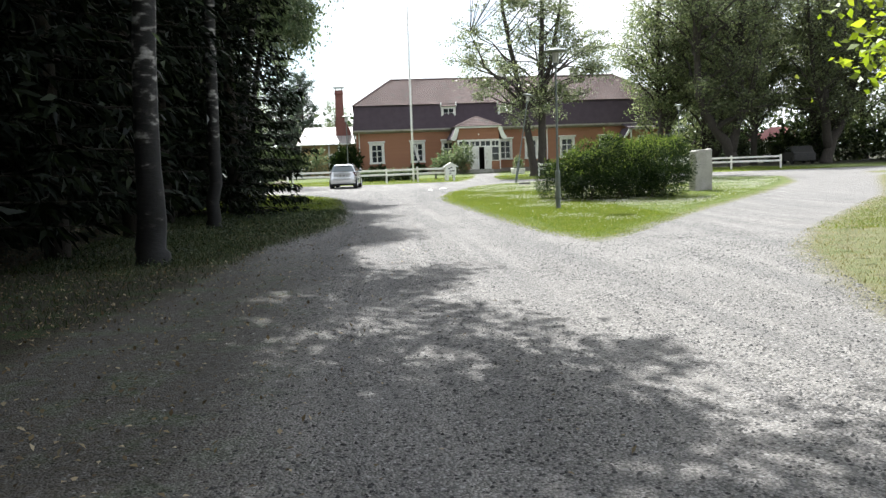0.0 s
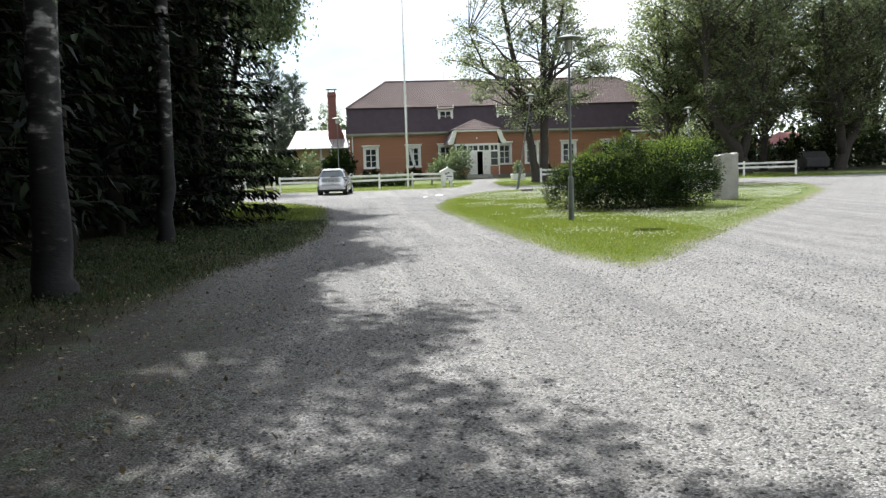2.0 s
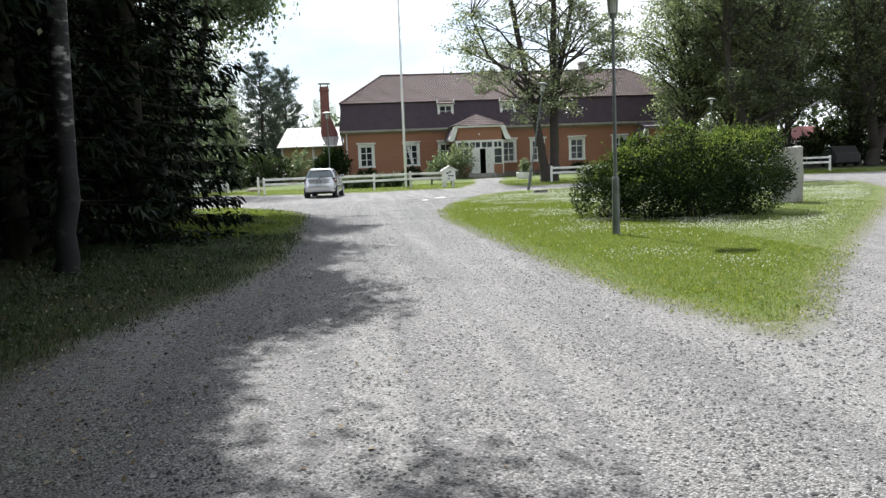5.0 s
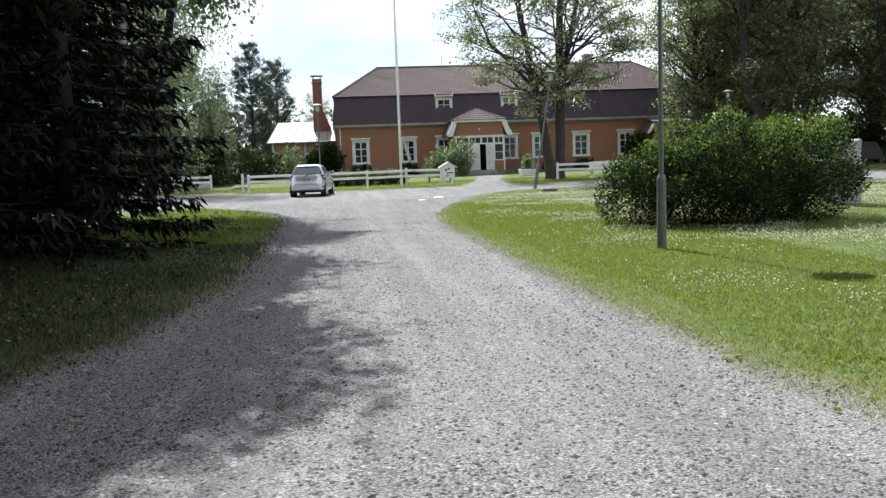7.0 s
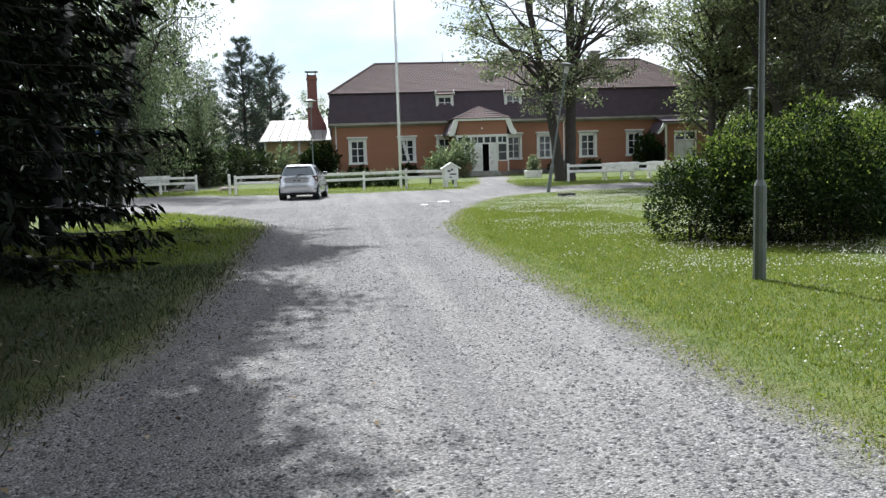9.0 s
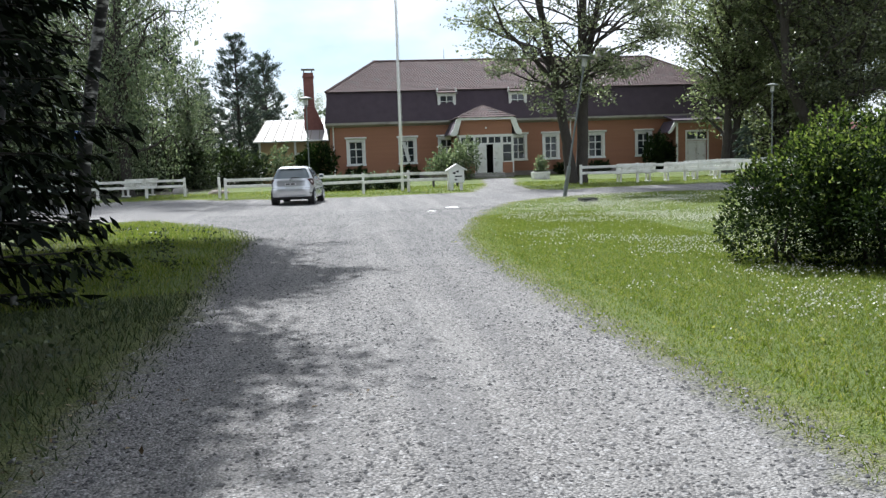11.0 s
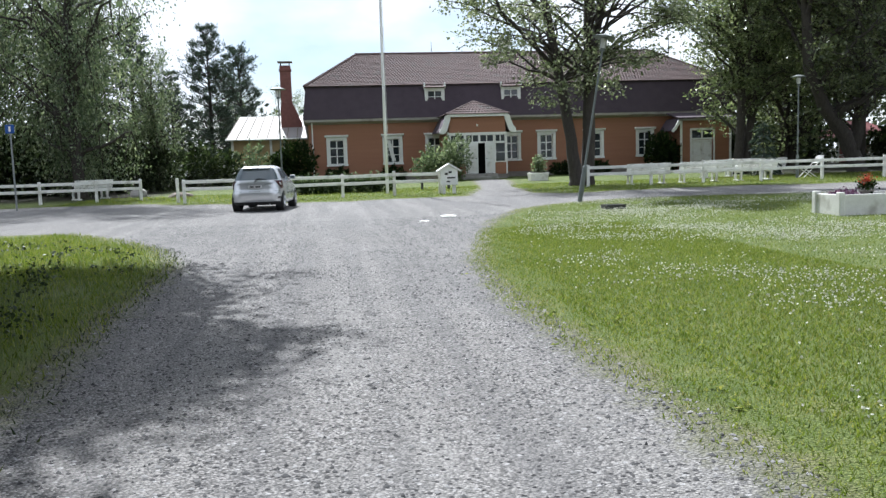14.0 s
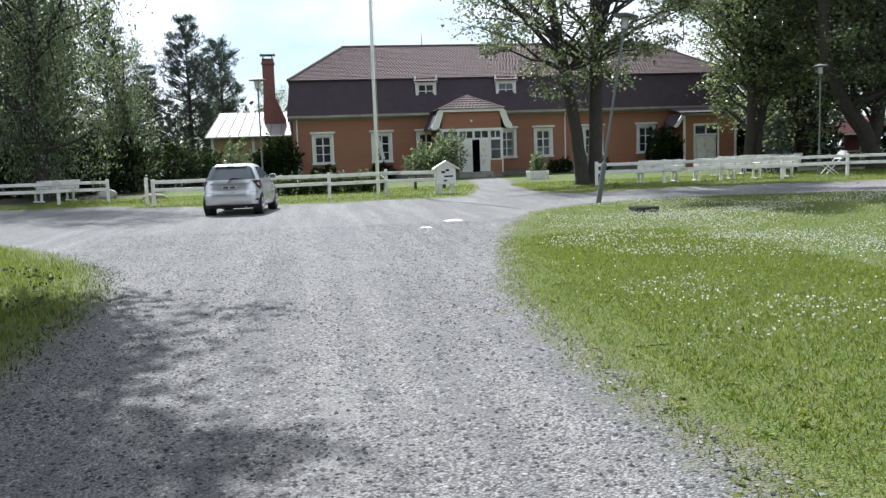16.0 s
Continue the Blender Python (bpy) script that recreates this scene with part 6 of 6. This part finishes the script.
        for y in (0.66, 3.12):
            part("wheel_arch", Shape().tube([(sx * 0.6, y, 0.31), (sx * 0.843, y, 0.31)], [0.335, 0.335], 28), "rubber", root, "dark wheel arch")
            wh = part("wheel", Shape().tube([(sx * 0.64, y, 0.3), (sx * 0.68, y, 0.3), (sx * 0.83, y, 0.3), (sx * 0.848, y, 0.3)], [0.27, 0.3, 0.3, 0.27], 28), "rubber", root, "black tyre")
            part("rim", Shape().tube([(sx * 0.846, y, 0.3), (sx * 0.856, y, 0.3)], [0.2, 0.19], 20), "metal", wh, "grey wheel rim")
            for k in range(5):
                a = k * 1.257
                part("spoke", Shape().tube([(sx * 0.858, y, 0.3), (sx * 0.862, y + 0.18 * math.cos(a), 0.3 + 0.18 * math.sin(a))], [0.035, 0.025], 5), "paint_silver", wh)
    part("spoiler", Shape().prism([(0.34, 1.415), (0.36, 1.4), (0.66, 1.465), (0.64, 1.49)], -0.46, 0.46, "x"), "paint_silver", root, bevel=0.008)
    part("brake_light", Shape().box(-0.12, 0.12, 0.338, 0.352, 1.405, 1.42), "red_glass", root)
    part("wiper", Shape().tube([(0.0, 0.13, 1.03), (0.1, 0.13, 1.07), (0.36, 0.15, 1.05)], [0.02, 0.016, 0.009], 5), "rubber", root)
    part("antenna", Shape().tube([(0, 0.75, 1.49), (0, 0.6, 1.66)], [0.008, 0.003], 5), "rubber", root)
    part("exhaust", Shape().tube([(0.45, 0.02, 0.22), (0.45, 0.3, 0.22)], [0.03, 0.03], 8), "metal", root)
    return root


car = hatchback((-0.64, 45.15, 0.0), -6.5)
car.scale = (0.88, 0.88, 0.88)

# dark car glimpsed beyond the fence
dark_car = thing("car", (35.5, 63.5, 0), "dark parked car in the shade under the trees", "car", turn=75)
part("body", Shape().prism([(-2.0, 0.25), (2.0, 0.25), (2.05, 0.6), (1.7, 0.85), (1.0, 0.92), (0.55, 1.38), (-0.9, 1.42), (-1.6, 0.95), (-2.05, 0.85)], -0.82, 0.82, "y"), "iron", dark_car, bevel=0.08, seg=2)
for x in (-1.25, 1.25):
    for s in (-1, 1):
        part("wheel", Shape().tube([(x, s * 0.66, 0.3), (x, s * 0.84, 0.3)], [0.3, 0.3], 18), "rubber", dark_car)
part("side_window", Shape().prism([(-1.3, 0.98), (0.6, 0.98), (0.35, 1.32), (-0.85, 1.34)], -0.835, 0.835, "y"), "car_glass", dark_car)

# small young conifer beside the lamp
spruce("young_conifer", "small young conifer behind the benches", (23.6, 60.5, 0), 2.7, 0.8, 131, foliage="pine")

# undergrowth that closes the edge of the woods
hedge_src = shrub("undergrowth", "dark undergrowth of saplings under the trees", (-9.5, 70, 0), [(0, 0, 1.3, 1.8, 1.2, 1.5), (1.6, 0.3, 1.0, 1.4, 1.1, 1.2), (-1.6, 0.4, 1.1, 1.5, 1.0, 1.3)], 3600, 0.25, "under", 141, shoots=30, category="bush")
rng = random.Random(9)
for x, y in [(-13.5, 69), (-17.5, 68), (-22, 66), (-6.2, 74), (-26, 64), (-12, 76), (-18, 80), (-32, 62), (38.5, 70), (42, 70), (47.5, 66), (52, 64), (57, 62), (33.0, 77.5), (62, 60), (33, 90), (38.5, 84), (44.0, 97), (49.5, 98), (55, 76), (-5, 90), (-10, 95)]:
    t = copy_thing(hedge_src, pose(x, y, 0, 0, 0, rng.uniform(-40, 40)))
    s = rng.uniform(0.9, 1.5)
    t.scale = (s, s, s)


# ---- loose stones, grass, clover, leaf litter ----
def rough_noise(x, y, k=1.0, seed=0.0):
    return 0.5 + 0.25 * (np.sin(x * 1.7 * k + 1.3 * np.sin(y * 1.1 * k + seed)) + np.sin(y * 2.1 * k + 1.7 * np.sin(x * 0.9 * k + 2 * seed)))


g = np.random.default_rng(201)


def scatter(n, x0, x1, y0, y1, near=1.0):
    """Places, thicker towards y0 by the power near."""
    return g.uniform(x0, x1, n), y0 + (y1 - y0) * g.uniform(0, 1, n) ** near


def height(x, y):
    return relief(x, y) + 0.006


OCT = np.array([(1, 0, 0), (0, 1, 0), (-1, 0, 0), (0, -1, 0), (0, 0, 1)], float)
x, y = scatter(210000, -2.6, 7.0, 2.2, 40, 1.05)
clump = rough_noise(x, y, 1.6, 1.0)
lanes = np.exp(-((x - 0.35) / 0.3) ** 2) + np.exp(-((x - 2.1) / 0.3) ** 2)
ok = (drive_edge(x, y) > -0.12) & (g.uniform(0, 1, len(x)) < (0.25 + 0.75 * clump - 0.35 * lanes) * (1 - 0.9 * smoothstep(-x, 0.0, 1.3) * smoothstep(-y, -16, -10)))
x, y = x[ok], y[ok]
n = len(x)
size = np.clip(0.0045 + 0.0055 * g.exponential(1.0, n), 0.0045, 0.016)
turn = g.uniform(0, 6.28, n)
sx, sy, sz = g.uniform(0.7, 1.5, n), g.uniform(0.6, 1.1, n), g.uniform(0.5, 0.9, n)
p = OCT[None] * np.stack((sx, sy, sz), -1)[:, None] * (1 + g.uniform(-0.25, 0.25, (n, 5, 1))) * size[:, None, None]
c, s = np.cos(turn)[:, None], np.sin(turn)[:, None]
p = np.stack((p[..., 0] * c - p[..., 1] * s, p[..., 0] * s + p[..., 1] * c, p[..., 2]), -1)
p += np.stack((x, y, height(x, y) + size * 0.1), -1)[:, None]
F = np.array([(0, 1, 4), (1, 2, 4), (2, 3, 4), (3, 0, 4)])
me = bpy.data.meshes.new("gravel_stones")
me.vertices.add(n * 5)
me.vertices.foreach_set("co", p.astype(np.float32).ravel())
idx = (F[None] + (np.arange(n) * 5)[:, None, None]).reshape(-1).astype(np.int32)
me.loops.add(len(idx))
me.loops.foreach_set("vertex_index", idx)
me.polygons.add(n * 4)
me.polygons.foreach_set("loop_start", np.arange(0, n * 12, 3, dtype=np.int32))
me.polygons.foreach_set("loop_total", np.full(n * 4, 3, dtype=np.int32))
me.update(calc_edges=True)
tagged(part("gravel_stones", me, "pebble"), "loose grey gravel stones on the drive", "gravel", kind="stuff")


def blades(name, x, y, tall, wide, material, label, lean=0.5):
    n = len(x)
    a = g.uniform(0, 6.28, n)
    h = tall * g.uniform(0.5, 1.3, n)
    w = wide * g.uniform(0.6, 1.3, n)
    z = height(x, y) - 0.012
    side = np.stack((np.cos(a) * w, np.sin(a) * w, np.zeros(n)), -1)
    tip = np.stack((g.normal(size=n) * h * lean, g.normal(size=n) * h * lean, h), -1)
    base = np.stack((x, y, z), -1)
    tri = np.stack((base - side, base + side, base + tip), 1)
    return tagged(part(name, cards(name, tri), material), label, "grass", kind="stuff")


def on_lawn(x, y, lo, hi=99):
    e = -drive_edge(x, y)
    keep = (e > lo) & (e < hi) & (g.uniform(0, 1, len(x)) < np.clip(0.25 + (e - lo) * 1.6, 0, 1))
    return x[keep], y[keep]


x, y = scatter(230000, 2.8, 7.2, 14.0, 36.0)
x2, y2 = scatter(190000, 3.0, 14.0, 13.6, 44.5, 1.2)
x, y = on_lawn(np.concatenate((x, x2)), np.concatenate((y, y2)), -0.15)
blades("island_grass", x, y, 0.034, 0.0055, "grass", "short mown grass of the lawn island")
x, y = scatter(170000, -5.2, 0.3, 8, 38.5, 1.1)
ok = g.uniform(0, 1, len(x)) < rough_noise(x, y, 0.9, 3.0) + 0.25
x, y = on_lawn(x[ok], y[ok], -0.1)
ok = (y > 12.5) | (g.uniform(0, 1, len(x)) < 0.25)
x, y = x[ok], y[ok]
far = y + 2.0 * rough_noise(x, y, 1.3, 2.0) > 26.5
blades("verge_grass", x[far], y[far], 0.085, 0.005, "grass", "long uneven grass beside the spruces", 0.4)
# nearer blades take the copy coloured for tree shade
blades("verge_grass", x[~far], y[~far], 0.09, 0.0045, "grass_shaded", "thin grass and needle litter, the trees' shade darkened into the colour", 0.5)
x, y = on_lawn(*scatter(30000, 4.0, 16, 5.5, 30, 1.2), -0.2)
ok = signed(x, y, ISLAND) < 0
blades("dry_verge_grass", x[ok], y[ok], 0.05, 0.008, "grass_dry", "dry yellowish grass of the verge")
x, y = on_lawn(*scatter(42000, -9, 30, 49, 60, 1.0), -0.1)
blades("front_lawn_grass", x, y, 0.06, 0.014, "grass", "mown grass before the house")
x, y = scatter(40000, 2.4, 20, 11.5, 46, 1.2)
e = drive_edge(x, y)
ok = (np.abs(e + 0.12) < 0.3 * g.uniform(0.2, 1.3, len(x)))
blades("fringe_grass", x[ok], y[ok], 0.03, 0.008, "grass_dry", "dry straw along the edge of the gravel", 1.0)
x, y = scatter(12000, -1.6, 0.4, 15, 38, 1.1)
e = drive_edge(x, y)
ok = np.abs(e + 0.05) < 0.35 * g.uniform(0.1, 1.2, len(x))
blades("fringe_grass", x[ok], y[ok], 0.05, 0.008, "grass_shaded", "thin grass creeping into the gravel", 0.8)

# clover heads in drifts
x, y = on_lawn(*scatter(150000, 3.4, 20, 15, 44.3, 0.85), 0.45)
drift = rough_noise(x, y, 0.55, 5.0) * 0.6 + rough_noise(x, y, 1.5, 8.0) * 0.4
ok = g.uniform(0, 1, len(x)) < np.clip((drift - 0.38) * 2.3, 0.03, 1) * np.clip(1.9 - y / 35, 0.6, 1) * np.clip((x - 3.6) / 1.4, 0.08, 1)
x, y = x[ok], y[ok]
n = len(x)
q = np.stack((x, y, height(x, y) + g.uniform(0.035, 0.07, n)), -1)
r_ = (g.uniform(0.0062, 0.0108, n) * np.clip(0.6 + y / 40, 1, 1.3))[:, None]
ax = unit(np.stack((g.normal(size=n), g.normal(size=n), g.normal(size=n) * 0.4), -1))
bx = unit(np.cross(ax, g.normal(size=(n, 3))))
flat = np.stack((q + ax * r_, q + bx * r_, q - ax * r_, q - bx * r_), 1)
cx = np.cross(ax, bx)
up = np.stack((q + ax * r_, q + cx * r_, q - ax * r_, q - cx * r_), 1)
tagged(part("clover_flowers", cards("clover_flowers", np.concatenate((flat, up))), "clover"), "white clover flowers scattered in the lawn", "flowers", kind="stuff")

# fallen leaves and twigs under the trees
x, y = scatter(14000, -7, 1.4, 2.5, 22, 1.2)
ok = g.uniform(0, 1, len(x)) < np.clip(0.9 - (x + 2.2) * 0.35, 0.03, 1)
x, y = x[ok], y[ok]
tagged(part("leaf_litter", cards("leaf_litter", leaves(g, np.stack((x, y, height(x, y) + 0.006), -1), 0.045, 0.93)), "litter"), "dry fallen leaves under the trees", "leaves", kind="stuff")

# weeds: broad-leaved plants in the long grass
x, y = scatter(420, -4.8, -0.9, 12.5, 36, 1.2)
x, y = on_lawn(x, y, 0.25)
k = 14
at = np.repeat(np.stack((x, y, height(x, y)), -1), k, 0) + g.normal(size=(len(x) * k, 3)) * (0.09, 0.09, 0.0) + np.array((0, 0, 1)) * g.uniform(0.02, 0.13, (len(x) * k, 1))
tagged(part("weeds", cards("weeds", leaves(g, at, 0.05, 0.5)), "under"), "broad-leaved weeds in the long grass", "weeds", kind="stuff")
x, y = scatter(700, 2.9, 9, 14, 36, 1.4)
x, y = on_lawn(x, y, -0.25, 1.2)
k = 5
at = np.repeat(np.stack((x, y, height(x, y)), -1), k, 0) + g.normal(size=(len(x) * k, 3)) * (0.03, 0.03, 0.004) + (0, 0, 0.012)
tagged(part("plantain", cards("plantain", leaves(g, at, 0.04, 0.8)), "grass"), "low broad leaves along the lawn's edge", "weeds", kind="stuff")
